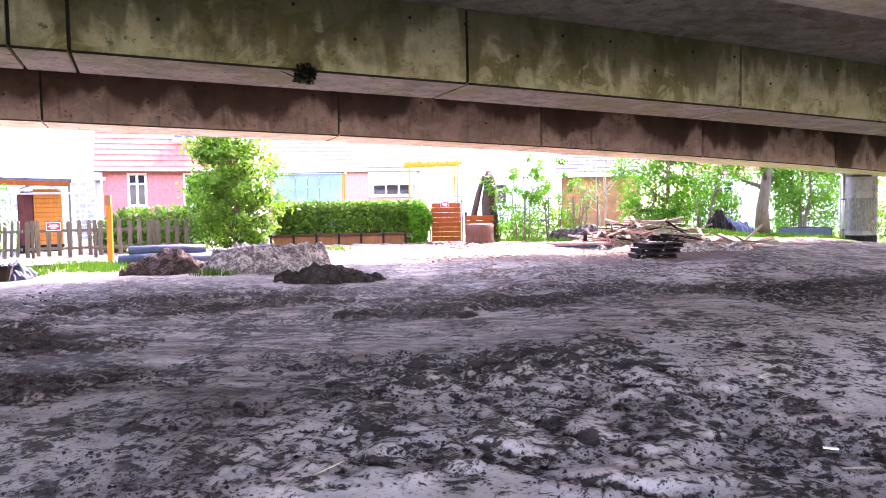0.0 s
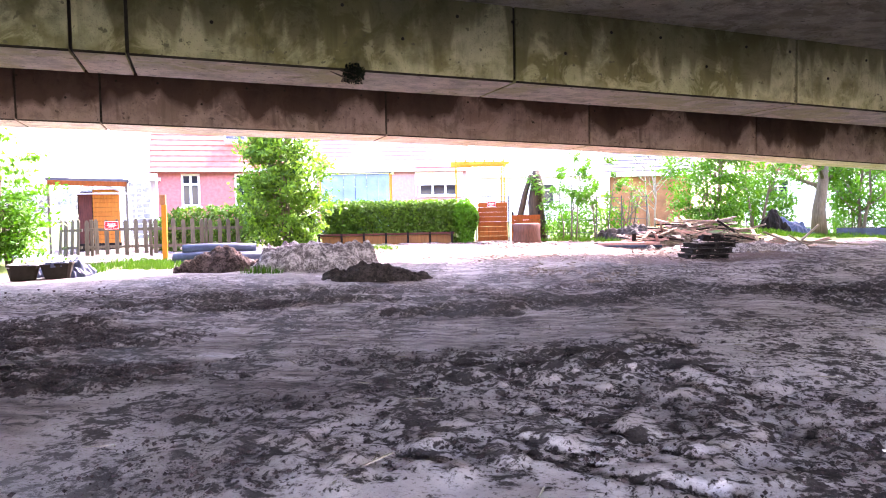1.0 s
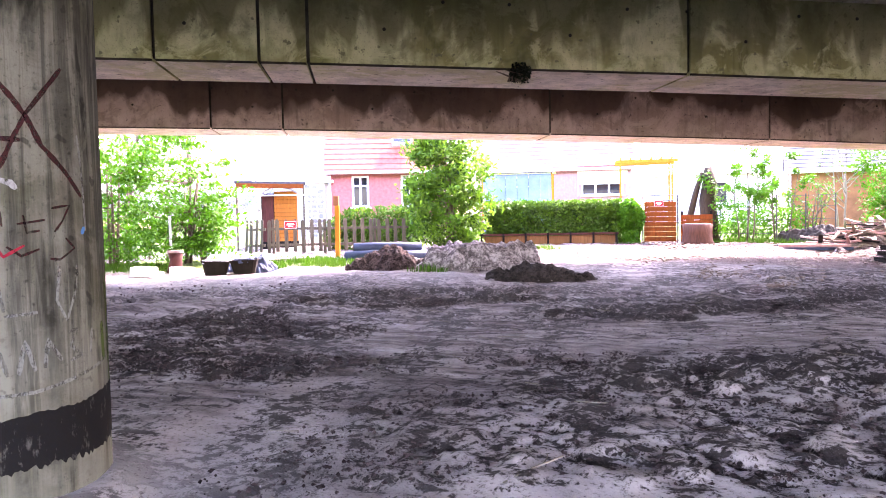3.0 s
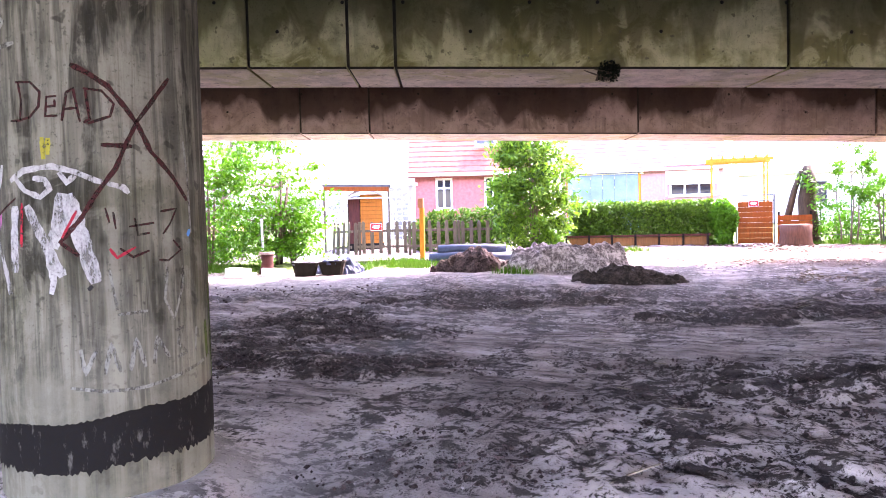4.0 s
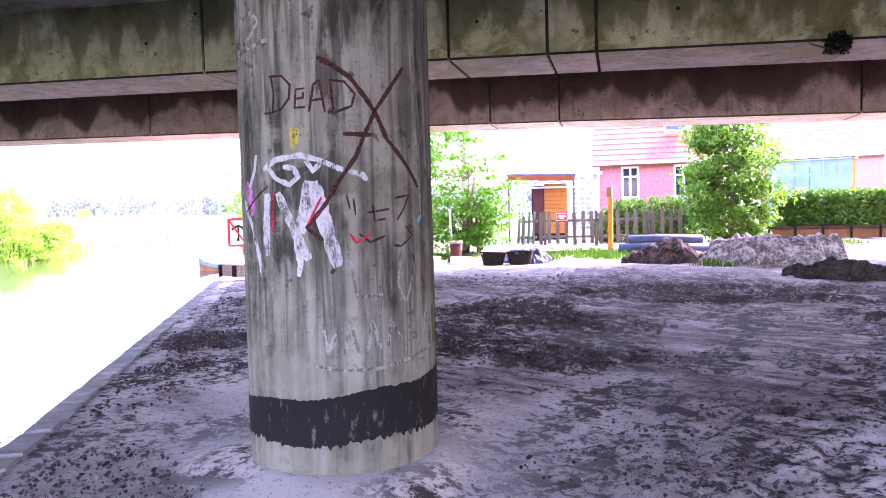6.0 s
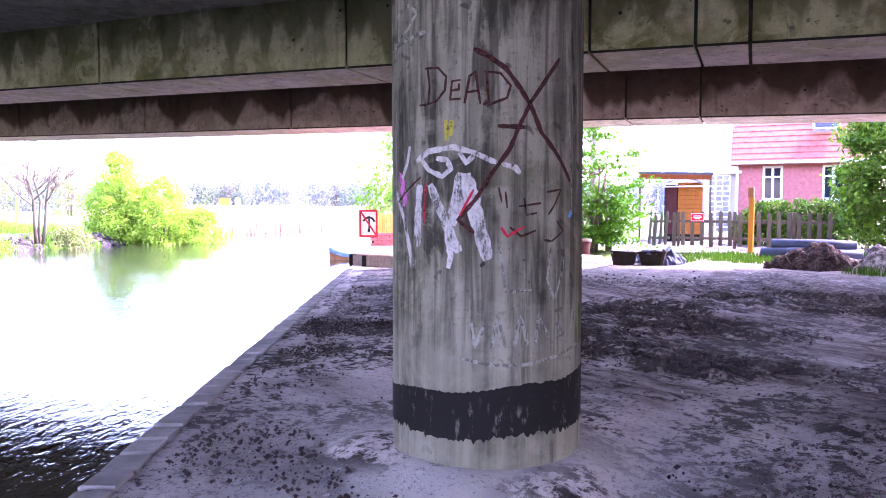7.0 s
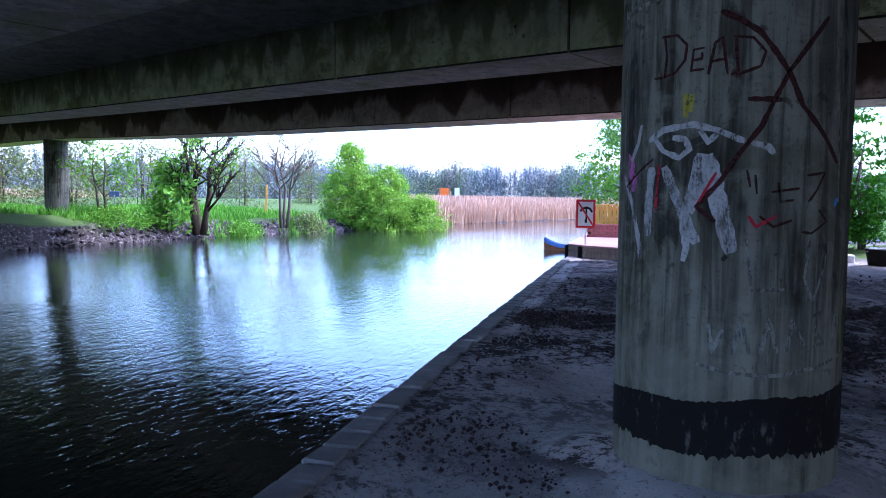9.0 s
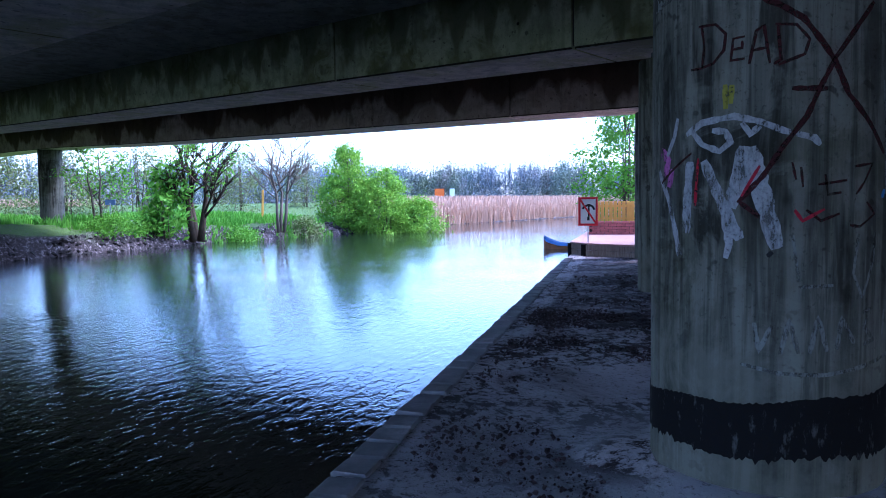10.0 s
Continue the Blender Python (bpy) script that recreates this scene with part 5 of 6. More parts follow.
tree("sapling", 3.4, 25.6, 3.0, 0.6, "thin sapling with bright new leaves", LEAF_SPRING, 1300, 0.06, 0.04, 3, BARK, seed=43, limbs=14)
t = thing("wire_fence", pose(1.5, 25.6, gz(3, 25.6), 0, 0, -2), "thin rusty wire fence with metal posts", "fence")
for k in range(5):
    part("post", tube(bmesh.new(), [(k * 0.85, 0, 0), (k * 0.85, 0, 1.55)], [0.022] * 2, 6), DARK_METAL, t)
for z in (0.3, 0.75, 1.15, 1.5):
    part("wire", tube(bmesh.new(), [(0, 0, z), (1.7, 0, z - 0.02), (3.4, 0, z)], [0.008] * 3, 5), DARK_METAL, t)

# ---- timber pile, pallets and junk ----
def scrap_pile():
    rnd = random.Random(12)
    t = thing("timber_pile", pose(6.0, 23.1, gz(6.0, 23.1)), "long untidy pile of old boards, beams and branches", "wood pile")
    for k in range(170):
        u = rnd.gauss(0.1, 1.5)
        lim = max(0.08, 0.8 * math.exp(-(u / 1.9) ** 2))
        z = rnd.uniform(0.03, lim)
        ln = rnd.uniform(0.4, 1.9)
        m = Matrix.Translation((u, rnd.uniform(-0.55, 0.55) * (1.2 - z), z)) @ Matrix.Rotation(rnd.gauss(0, 0.7), 4, "Z") @ Matrix.Rotation(rnd.gauss(0, 0.2), 4, "Y")
        mt = rnd.choice([OLD_WOOD, OLD_WOOD, OLD_WOOD, BARK_PALE, DARK_WOOD, PINK_DECK])
        part("timber", boxed((ln, rnd.uniform(0.05, 0.14), rnd.uniform(0.025, 0.06)), m, 0.005), mt, t)
    return t


scrap_pile()
t = thing("beam_stack", pose(3.7, 22.6, gz(3.7, 22.6), 0, 0, -3), "stack of long reddish beams on the ground", "wood pile")
for k in range(7):
    part("beam", boxed((2.2 - 0.1 * k, 0.1, 0.075), pose(0.1 * (k % 3), 0.14 * (k % 4) - 0.2, 0.05 + 0.085 * (k // 4), 0, 0, 2 - k), 0.006), PINK_DECK if k % 3 else BLUE_TARP, t)


def pallet(x, y, z, turn, label, material):
    t = thing("pallet", pose(x, y, z, 0, 0, turn), label, "pallet", "pallets")
    for k in range(5):
        part("deck_board", boxed((1.15, 0.1, 0.02), pose(0, -0.34 + 0.17 * k, 0.13), 0.003), material, t)
    for x1 in (-0.5, 0, 0.5):
        part("bearer", boxed((0.09, 0.78, 0.075), pose(x1, 0, 0.082), 0.003), material, t)
    for y1 in (-0.34, 0, 0.34):
        part("skid", boxed((1.15, 0.09, 0.02), pose(0, y1, 0.032), 0.003), material, t)
    return t


for k in range(3):
    pallet(5.45 + 0.08 * k, 20.15, gz(5.5, 20.15) + 0.145 * k, 6 + 5 * k, "dark wet wooden pallet in a low stack", DARK_WOOD)
rnd = random.Random(9)
t = thing("scrap_bundle", pose(5.75, 20.2, gz(5.5, 20.15) + 0.44, 0, 0, 10), "dark bundle of scrap wood on the pallets", "scrap")
for k in range(10):
    part("offcut", boxed((rnd.uniform(0.2, 0.55), rnd.uniform(0.08, 0.2), rnd.uniform(0.04, 0.12)), pose(rnd.uniform(-0.35, 0.3), rnd.uniform(-0.2, 0.2), 0.05 + 0.014 * k, rnd.uniform(-10, 10), rnd.uniform(-8, 8), rnd.uniform(0, 90)), 0.004), DARK_WOOD, t)


def draped(name, x, y, rx, ry, h, label, material, seed, category="tarpaulin"):
    ob = heap(name, x, y, rx, ry, h, label, material, seed, 0, 0.6, 1.8)
    ob["category"], ob["group"] = category, "tarpaulins"
    return ob


draped("blue_tarpaulin", -10.2, 15.75, 0.85, 0.5, 0.5, "crumpled blue and black tarpaulin thrown down behind the tubs", BLUE_TARP, 17)
draped("grey_tarpaulin", 4.4, 25.6, 1.1, 0.7, 0.75, "crumpled grey tarpaulin over scrap", BANK_STONE, 14)
draped("blue_tarpaulin", 11.3, 30.0, 0.9, 0.6, 0.9, "crumpled blue-white tarpaulin heap", BLUE_TARP, 15)
draped("dark_tarpaulin", 10.4, 29.4, 0.6, 0.4, 0.7, "dark sheet leaning by the tarpaulins", DARK_WOOD, 16)
t = thing("raised_tray", pose(13.1, 27.9, gz(13.1, 27.9), 0, 0, -22), "low blue and dark wooden trough in the grass", "trough")
part("front", boxed((1.75, 0.04, 0.34), pose(0, -0.45, 0.18), 0.005), BLUE_TARP, t)
part("back", boxed((1.75, 0.04, 0.34), pose(0, 0.45, 0.18), 0.005), DARK_WOOD, t)
for x in (-0.87, 0.87):
    part("end", boxed((0.04, 0.86, 0.34), pose(x, 0, 0.18), 0.005), DARK_WOOD, t)
part("lid", boxed((1.6, 0.8, 0.03), pose(0, 0, 0.28), 0.005), ROOF_FELT, t)
tree("tree", 12.9, 31.3, 6.0, 2.2, "old tree with a thick dark trunk and new leaves", LEAF_SPRING, 4500, 0.09, 0.26, 1, BARK, seed=51, clear=0.35, limbs=14)
tree("tree", 10.2, 31.0, 4.5, 1.7, "small twiggy tree with new leaves", LEAF_SPRING, 3000, 0.08, 0.09, 2, BARK, seed=52, clear=0.25, limbs=14)
tree("tree", 15.0, 32.5, 5.0, 1.8, "leafy tree behind the far column", LEAF_SPRING, 5000, 0.09, 0.12, 2, BARK, seed=53, clear=0.2, limbs=16)
shrub("bush", 17.8, 31.5, 3.4, 1.6, 1.0, "bright green bush behind the grey column", LEAF_SPRING, 3500, 0.08, 54)
tree("tree", 5.9, 29.2, 3.4, 1.1, "bare spreading branches beside the brown house", LEAF_SPRING, 60, 0.05, 0.06, 3, BARK_PALE, seed=55, clear=0.2, limbs=18, twigs=5)
t = thing("block_wall", pose(15.0, 35.0, gz(15, 35), 0, 0, -22), "garden wall of stacked white blocks", "wall")
for r in range(6):
    for k in range(4):
        part("block", boxed((0.48, 0.22, 0.2), pose(-0.8 + 0.5 * k + 0.25 * (r % 2), 0, 0.12 + 0.215 * r), 0.01), PLASTER, t)

shrub("bush", 3.0, 26.3, 1.3, 1.5, 0.5, "rough green weeds along the wire fence", LEAF_SPRING, 2600, 0.07, 71, lumpy=0.9)
shrub("bush", 10.6, 31.6, 2.4, 1.5, 0.8, "green bush behind the tarpaulins", LEAF_SPRING, 3600, 0.09, 72, lumpy=0.9)
shrub("bush", 15.6, 33.4, 3.6, 2.0, 0.9, "bright green bush behind the block wall", LEAF_SPRING, 4200, 0.1, 73, lumpy=0.8)
tree("bare_shrub", 4.2, 26.0, 2.0, 0.9, "bare grey branches over the tarpaulin", LEAF_SPRING, 60, 0.05, 0.05, 4, BARK, seed=74, clear=0.1, limbs=18, twigs=4)

# ---- houses ----
def house(name, a, b, depth, eave, ridge, label, wall_mat, roof_mat, windows, courses=True, over=0.3, seed=1):
    """Front wall from a to b (seen from its right side), pitched roof of tile rows along it. windows: (along, sill, width, height, lower panes)."""
    a, b = Vector((*a, 0)), Vector((*b, 0))
    d = (b - a).xy
    L, ang = d.length, math.degrees(math.atan2(d.y, d.x))
    base = min(gz(a.x, a.y), gz(b.x, b.y)) - 0.2
    t = thing(name, pose(a.x, a.y, base, 0, 0, ang), label, "house")
    H = eave - base
    x = 0.0
    for wx, ws, ww, wh, _ in sorted(windows):
        if wx > x:
            part("wall", boxed((wx - x, 0.3, H), pose((x + wx) / 2, 0.15, H / 2)), wall_mat, t)
        part("wall", boxed((ww, 0.3, ws - base), pose(wx + ww / 2, 0.15, (ws - base) / 2)), wall_mat, t)
        part("wall", boxed((ww, 0.3, eave - ws - wh), pose(wx + ww / 2, 0.15, (ws + wh - base + H) / 2)), wall_mat, t)
        x = wx + ww
    part("wall", boxed((L - x, 0.3, H), pose((x + L) / 2, 0.15, H / 2)), wall_mat, t)
    for x in (0.15, L - 0.15):
        part("wall", boxed((0.296, depth - 0.6, H), pose(x, depth / 2, H / 2)), wall_mat, t)
    part("wall", boxed((L, 0.3, H), pose(L / 2, depth - 0.15, H / 2)), wall_mat, t)
    for wx, ws, ww, wh, panes in windows:
        wn_ = part("window", boxed((ww - 0.004, 0.03, wh - 0.004), pose(wx + ww / 2, 0.17, ws + wh / 2 - base)), GLASS, t, "dark reflecting window")
        fr = bmesh.new()
        for zz, hh in ((0.045, 0.09), (wh - 0.045, 0.09), (wh * 0.68, 0.07)):
            box(fr, (ww, 0.07, hh), pose(wx + ww / 2, 0.12, ws + zz - base))
        for k in range(panes + 1):
            box(fr, (0.09, 0.075, wh), pose(wx + 0.045 + (ww - 0.09) * k / panes, 0.12, ws + wh / 2 - base))
        part("frame", fr, WHITE_PAINT, wn_, "white window frame")
        part("sill", boxed((ww + 0.16, 0.16, 0.06), pose(wx + ww / 2, -0.03, ws - base - 0.03), 0.008), WHITE_PAINT, wn_)
    slope = math.atan2(ridge - eave, depth / 2)
    ln = (depth / 2 + over) / math.cos(slope)
    rows_ = int(ln / 0.33)
    for k in range(rows_):
        f = (k + 0.5) / rows_
        m = Matrix.Translation((L / 2, -over + (depth / 2 + over) * f, H - over * math.tan(slope) + (ridge - eave + over * math.tan(slope)) * f + 0.1)) @ Matrix.Rotation(slope - 0.06, 4, "X")
        part("roof_sheet", boxed((L + 0.4, ln / rows_ + 0.05, 0.05), m, 0.008), roof_mat, t)
    m = Matrix.Translation((L / 2, depth * 0.75, (H + ridge - base) / 2 + 0.1)) @ Matrix.Rotation(-slope, 4, "X")
    part("roof", boxed((L + 0.4, ln, 0.06), m), roof_mat, t)
    gb = bmesh.new()
    for x in (0.1, L - 0.1):
        q = [gb.verts.new((x, yy, zz)) for yy, zz in ((0.05, H), (depth - 0.05, H), (depth / 2, ridge - base))]
        gb.faces.new(q)
    bmesh.ops.solidify(gb, geom=list(gb.faces), thickness=0.15)
    part("gable", gb, wall_mat, t)
    part("gutter", tube(bmesh.new(), [(-0.2, -over - 0.05, H - 0.12), (L + 0.2, -over - 0.05, H - 0.12)], [0.06] * 2, 8), WHITE_PAINT, t)
    part("downpipe", tube(bmesh.new(), [(0.05, -0.08, 0), (0.05, -0.08, H - 0.15)], [0.05] * 2, 8), WHITE_PAINT, t)
    return t


house("house", (-14.15, 28.25), (-9.6, 30.3), 7.0, 3.65, 7.2, "pinkish brick house with a red tiled roof and white windows", BRICK_RED, TILE_RED,
      [(0.98, 2.05, 0.74, 1.36, 2), (3.1, 2.05, 0.8, 1.36, 2)])
t = thing("roof_window", Matrix.Translation((-11.55, 30.35, 5.05)) @ Matrix.Rotation(radians(24.3), 4, "Z") @ Matrix.Rotation(radians(45.4), 4, "X"), "small roof window with a grey frame in the red tiles", "window")
part("frame", boxed((0.95, 0.75, 0.2), None, 0.015), GREY_TARP, t)
part("pane", boxed((0.78, 0.58, 0.02), pose(0, 0, 0.105), 0.004), GLASS, t, "blue-reflecting pane")
t = thing("garden_tent", pose(-6.5, 31.0, gz(-6.5, 31.0), 0, 0, 8), "pale blue sheeted garden tent with a white roof", "tent")
for x in (-1.5, 1.5):
    for y in (0, 2.4):
        part("pole", tube(bmesh.new(), [(x, y, 0), (x, y, 2.7)], [0.035] * 2, 8), YELLOW_POST, t)
for k in range(6):
    part("side_sheet", boxed((0.49, 0.015, 2.55), pose(-1.25 + 0.5 * k, 0.02 * math.sin(k * 2.1), 1.33, 0, 0, 5 * math.sin(k * 1.7)), 0.004), PALE_BLUE, t)
rf = bmesh.new()
q = [rf.verts.new(c) for c in ((-1.65, -0.15, 2.7), (1.65, -0.15, 2.7), (1.65, 2.55, 2.7), (-1.65, 2.55, 2.7), (0, 1.2, 3.5))]
for i in range(4):
    rf.faces.new((q[i], q[(i + 1) % 4], q[4]))
rf.faces.new((q[3], q[2], q[1], q[0]))
part("roof", rf, ROOF_PALE, t, "white fabric roof")
part("edge_rail", boxed((3.2, 0.04, 0.05), pose(0, -0.14, 2.66), 0.004), DARK_METAL, t)
house("annex", (-16.4, 27.6), (-14.25, 28.5), 3.0, 3.3, 4.6, "white plastered annex beside the brick house", PLASTER, ROOF_PALE, [])
t = thing("stone_cladding", pose(-14.75, 28.05, gz(-14.7, 28) - 0.1, 0, 0, 24), "panel of rubble stones in pale mortar on the annex", "wall panel")
part("mortar", boxed((0.85, 0.08, 2.9), pose(0, 0, 1.45)), PLASTER, t)
rnd = random.Random(6)
for r in range(13):
    for k in range(3):
        part("stone", boxed((rnd.uniform(0.18, 0.26), 0.07, rnd.uniform(0.13, 0.19)), pose(-0.27 + 0.27 * k + rnd.uniform(-0.03, 0.03), -0.03, 0.2 + 0.21 * r, 0, rnd.uniform(-5, 5), 0), 0.02), STONE, t)
house("house", (-10.3, 38.2), (-2.2, 39.7), 8.0, 4.0, 8.0, "pale pinkish brick house behind the hedge", BRICK_PALE, TILE_PALE,
      [(0.6, 1.9, 2.4, 1.7, 4), (5.6, 2.5, 2.2, 1.0, 3)], seed=2)
sh = math.atan2(1.5, 8.1)
t = thing("roller_shutter", pose(-10.3 + 6.7 * math.cos(sh) + 0.07 * math.sin(sh), 38.2 + 6.7 * math.sin(sh) - 0.07 * math.cos(sh), 3.6, 0, 0, math.degrees(sh)), "half-lowered white roller shutter over the window", "shutter")
for k in range(8):
    part("slat", boxed((2.5, 0.03, 0.115), pose(0, 0, -0.46 + 0.12 * k), 0.01), WHITE_PAINT, t)
part("box", boxed((2.6, 0.16, 0.2), pose(0, 0.0, 0.58), 0.015), WHITE_PAINT, t)
for x in (-1.28, 1.28):
    part("guide", boxed((0.06, 0.05, 1.6), pose(x, 0.02, -0.3), 0.005), WHITE_PAINT, t)
house("house", (-1.6, 40.2), (5.0, 40.4), 8.0, 3.6, 7.0, "white plastered house behind the garden gate", PLASTER, ROOF_PALE, [(2.8, 1.9, 1.4, 1.2, 2)], seed=3)
house("brown_house", (4.8, 35.4), (8.6, 35.0), 4.0, 3.3, 4.6, "brown timber garden house behind the wood pile", BROWN_WALL, ROOF_FELT, [], seed=4)
house("house", (13.5, 43.5), (21.5, 40.5), 7.0, 3.6, 7.2, "white house among the trees", PLASTER, TILE_RED, [(1.2, 1.9, 1.2, 1.2, 2), (4.6, 1.9, 1.2, 1.2, 2)], seed=5)
t = thing("pergola", pose(-1.2, 33.5, gz(-1.2, 33.5), 0, 0, 5), "orange wooden pergola in front of the white house", "pergola")
for x in (-1.1, 1.1):
    for y in (0, 1.8):
        part("post", boxed((0.08, 0.08, 3.0), pose(x, y, 1.5), 0.008), YELLOW_POST, t)
for y in (0, 1.8):
    part("beam", boxed((2.7, 0.08, 0.14), pose(0, y, 3.05), 0.008), YELLOW_POST, t)
for k in range(6):
    part("rafter", boxed((0.06, 2.3, 0.1), pose(-1.1 + 0.44 * k, 0.9, 3.17), 0.006), YELLOW_POST, t)


def shed():
    t = thing("shed", pose(-13.45, 22.95, gz(-13.4, 22.9) + 0.22, 0, 0, 30), "small orange-stained wooden shed with a flat dark roof", "shed")
    for k in range(12):
        part("board", boxed((0.82, 0.03, 0.146), pose(0.22, -0.006 * (k % 2), 0.08 + 0.152 * k), 0.012), SHED_WOOD, t)
    part("side", boxed((0.04, 1.4, 1.8), pose(0.61, 0.72, 0.9), 0.006), ORANGE_WOOD, t)
    part("side", boxed((0.04, 1.4, 1.7), pose(-0.62, 0.72, 0.85), 0.006), DARK_WOOD, t)
    part("back", boxed((1.2, 0.04, 1.8), pose(0, 1.42, 0.9), 0.006), DARK_WOOD, t)
    part("door", boxed((0.4, 0.03, 1.72), pose(-0.41, 0.005, 0.86), 0.006), RED_RAIL, t, "dark red-brown door")
    part("canopy_edge", boxed((2.3, 0.05, 0.16), pose(-0.3, -0.58, 2.0, 0, 1.5, 0), 0.006), ORANGE_WOOD, t, "brown board under the roof edge")
    arch = bmesh.new()
    tube(arch, [(-0.62 + 1.24 * f, -0.03, 1.78 + 0.2 * math.sin(math.pi * f)) for f in (0, 0.15, 0.3, 0.5, 0.7, 0.85, 1)], [0.035] * 7, 6)
    part("arch", arch, GREY_METAL, t, "pale curved front edge")
    part("roof", boxed((2.45, 2.2, 0.1), pose(-0.3, 0.5, 2.12, 0, 1.5, 0), 0.01), ROOF_FELT, t, "flat dark felt roof")
    for x in (-1.45, 0.85):
        part("post", boxed((0.07, 0.07, 2.35), pose(x, -0.45, 0.9), 0.005), PICKET, t)
    part("plinth", boxed((1.3, 1.5, 0.3), pose(0, 0.72, -0.12), 0.01), DARK_WOOD, t)
    for x in (-1.3, -0.4, 0.6):
        part("rafter", boxed((0.05, 2.1, 0.1), pose(x, 0.5, 2.03), 0.005), ORANGE_WOOD, t)
    return t


shed()
t = thing("pipe_frame", pose(-12.6, 22.2, gz(-12.6, 22.2), 0, 0, 30), "thin grey tubular frame beside the shed", "frame")
part("tube", tube(bmesh.new(), [(-1.2, 0, 0), (-1.2, 0, 1.75), (-1.0, 0, 1.88), (0.5, 0, 1.88), (0.6, 0, 1.75), (0.6, 0, 0)], [0.025] * 6, 8), GREY_METAL, t)
shrub("garden_bush", -9.6, 23.2, 1.5, 2.3, 0.6, "low leafy garden bushes behind the picket fence", LEAF_HEDGE, 6500, 0.08, 61, turn=25)
shrub("bush", -5.2, 25.3, 1.6, 0.8, 0.6, "light green bush beside the hedge", LEAF_SPRING, 1500, 0.06, 62)
tree("tree", -18.0, 24.0, 9.0, 2.2, "tall thin tree with a pale trunk behind the young trees", LEAF_SPRING, 900, 0.09, 0.16, 1, BARK_PALE, (0.05, 0), 0.4, 63, limbs=10)
tree("tree", -20.0, 22.5, 8.0, 2.4, "leafy tree behind the young trees", LEAF_SPRING, 3800, 0.1, 0.14, 2, BARK, seed=64, limbs=18, clear=0.15)
shrub("bush", -16.8, 18.8, 1.9, 1.8, 1.0, "bright green undergrowth behind the young trees", LEAF_SPRING, 3000, 0.07, 65)

# ---- by the canal ----
def coping():
    """Single edge stones along the quay."""
    w = thing("coping", Matrix(), "pale worn stone edging along the quay", "edging", kind="structure")
    rnd = random.Random(8)
    sets = []
    for k in range(5):
        me = bpy.data.meshes.new("stone")
        bm = boxed((0.285 + 0.008 * (k - 2), 0.24, 0.2), None, 0.016)
        for v in bm.verts:
            v.co += Vector((rnd.uniform(-1, 1), rnd.uniform(-1, 1), rnd.uniform(-1, 1))) * 0.006
        bm.to_mesh(me)
        bm.free()
        me.materials.append(CONC_QUAY)
        sets.append(me)
    ang = math.degrees(math.atan2(QA.y, QA.x))
    a = -9.0
    while a < 20.6:
        ob = new("stone", rnd.choice(sets))
        ob.parent = w
        p = quay(a, 0.08 + rnd.uniform(-0.008, 0.008), -0.072 + rnd.uniform(-0.007, 0.007))
        ob.matrix_basis = pose(*p, rnd.uniform(-0.8, 0.8), 0, ang + rnd.uniform(-0.6, 0.6))
        a += 0.312
    return w


coping()


def no_anchor_sign():
    t = thing("canal_sign", pose(-18.0, 12.75, 0.36, 0, 0, 49), "white no-anchoring sign with a red border on a thin post", "sign")
    part("post", tube(bmesh.new(), [(0, 0.02, -0.3), (0, 0.02, 0.6), (0, 0.02, 1.32)], [0.02] * 3, 8), GREY_METAL, t)
    c = 0.9
    b = part("board", boxed((0.56, 0.02, 0.83), pose(0, -0.012, c), 0.003), WHITE_PAINT, t)
    for x, z, w_, h_ in ((0, 0.383, 0.56, 0.065), (0, -0.383, 0.56, 0.065), (-0.2475, 0, 0.065, 0.7), (0.2475, 0, 0.065, 0.7)):
        part("border", boxed((w_, 0.008, h_), pose(x, -0.028, c + z)), RED_PAINT, b, "red border")
    part("slash", boxed((0.05, 0.008, 0.82), pose(0, -0.036, c, 0, -33, 0)), RED_PAINT, b, "red diagonal bar")
    an = bmesh.new()
    box(an, (0.05, 0.006, 0.44), pose(0.02, -0.0275, c - 0.02))
    box(an, (0.07, 0.006, 0.1), pose(0.01, -0.027, c - 0.21))
    pts = [(-0.15, 0.08), (-0.09, 0.15), (0.02, 0.19), (0.12, 0.15), (0.18, 0.06)]
    for (x0, z0), (x1, z1) in zip(pts, pts[1:]):
        box(an, (math.hypot(x1 - x0, z1 - z0) + 0.02, 0.0064, 0.06), pose((x0 + x1) / 2, -0.0272, c + (z0 + z1) / 2, 0, -math.degrees(math.atan2(z1 - z0, x1 - x0)), 0))
    part("symbol", an, BLACK_PAINT, b, "black upside-down anchor")
    return t


no_anchor_sign()


def clipped(poly, p, n):
    """The part of a convex outline on the side of p to which n points."""
    out = []
    for a, b in zip(poly, poly[1:] + poly[:1]):
        da, db = (a - p).dot(n), (b - p).dot(n)
        if da >= 0:
            out.append(a)
        if da * db < 0:
            out.append(a.lerp(b, da / (da - db)))
    return out


def slab(poly, z0, z1):
    bm = bmesh.new()
    lo, hi = [bm.verts.new((p.x, p.y, z0)) for p in poly], [bm.verts.new((p.x, p.y, z1)) for p in poly]
    bm.faces.new(lo[::-1])
    bm.faces.new(hi)
    for i in range(len(poly)):
        k = (i + 1) % len(poly)
        bm.faces.new((lo[i], lo[k], hi[k], hi[i]))
    return bm


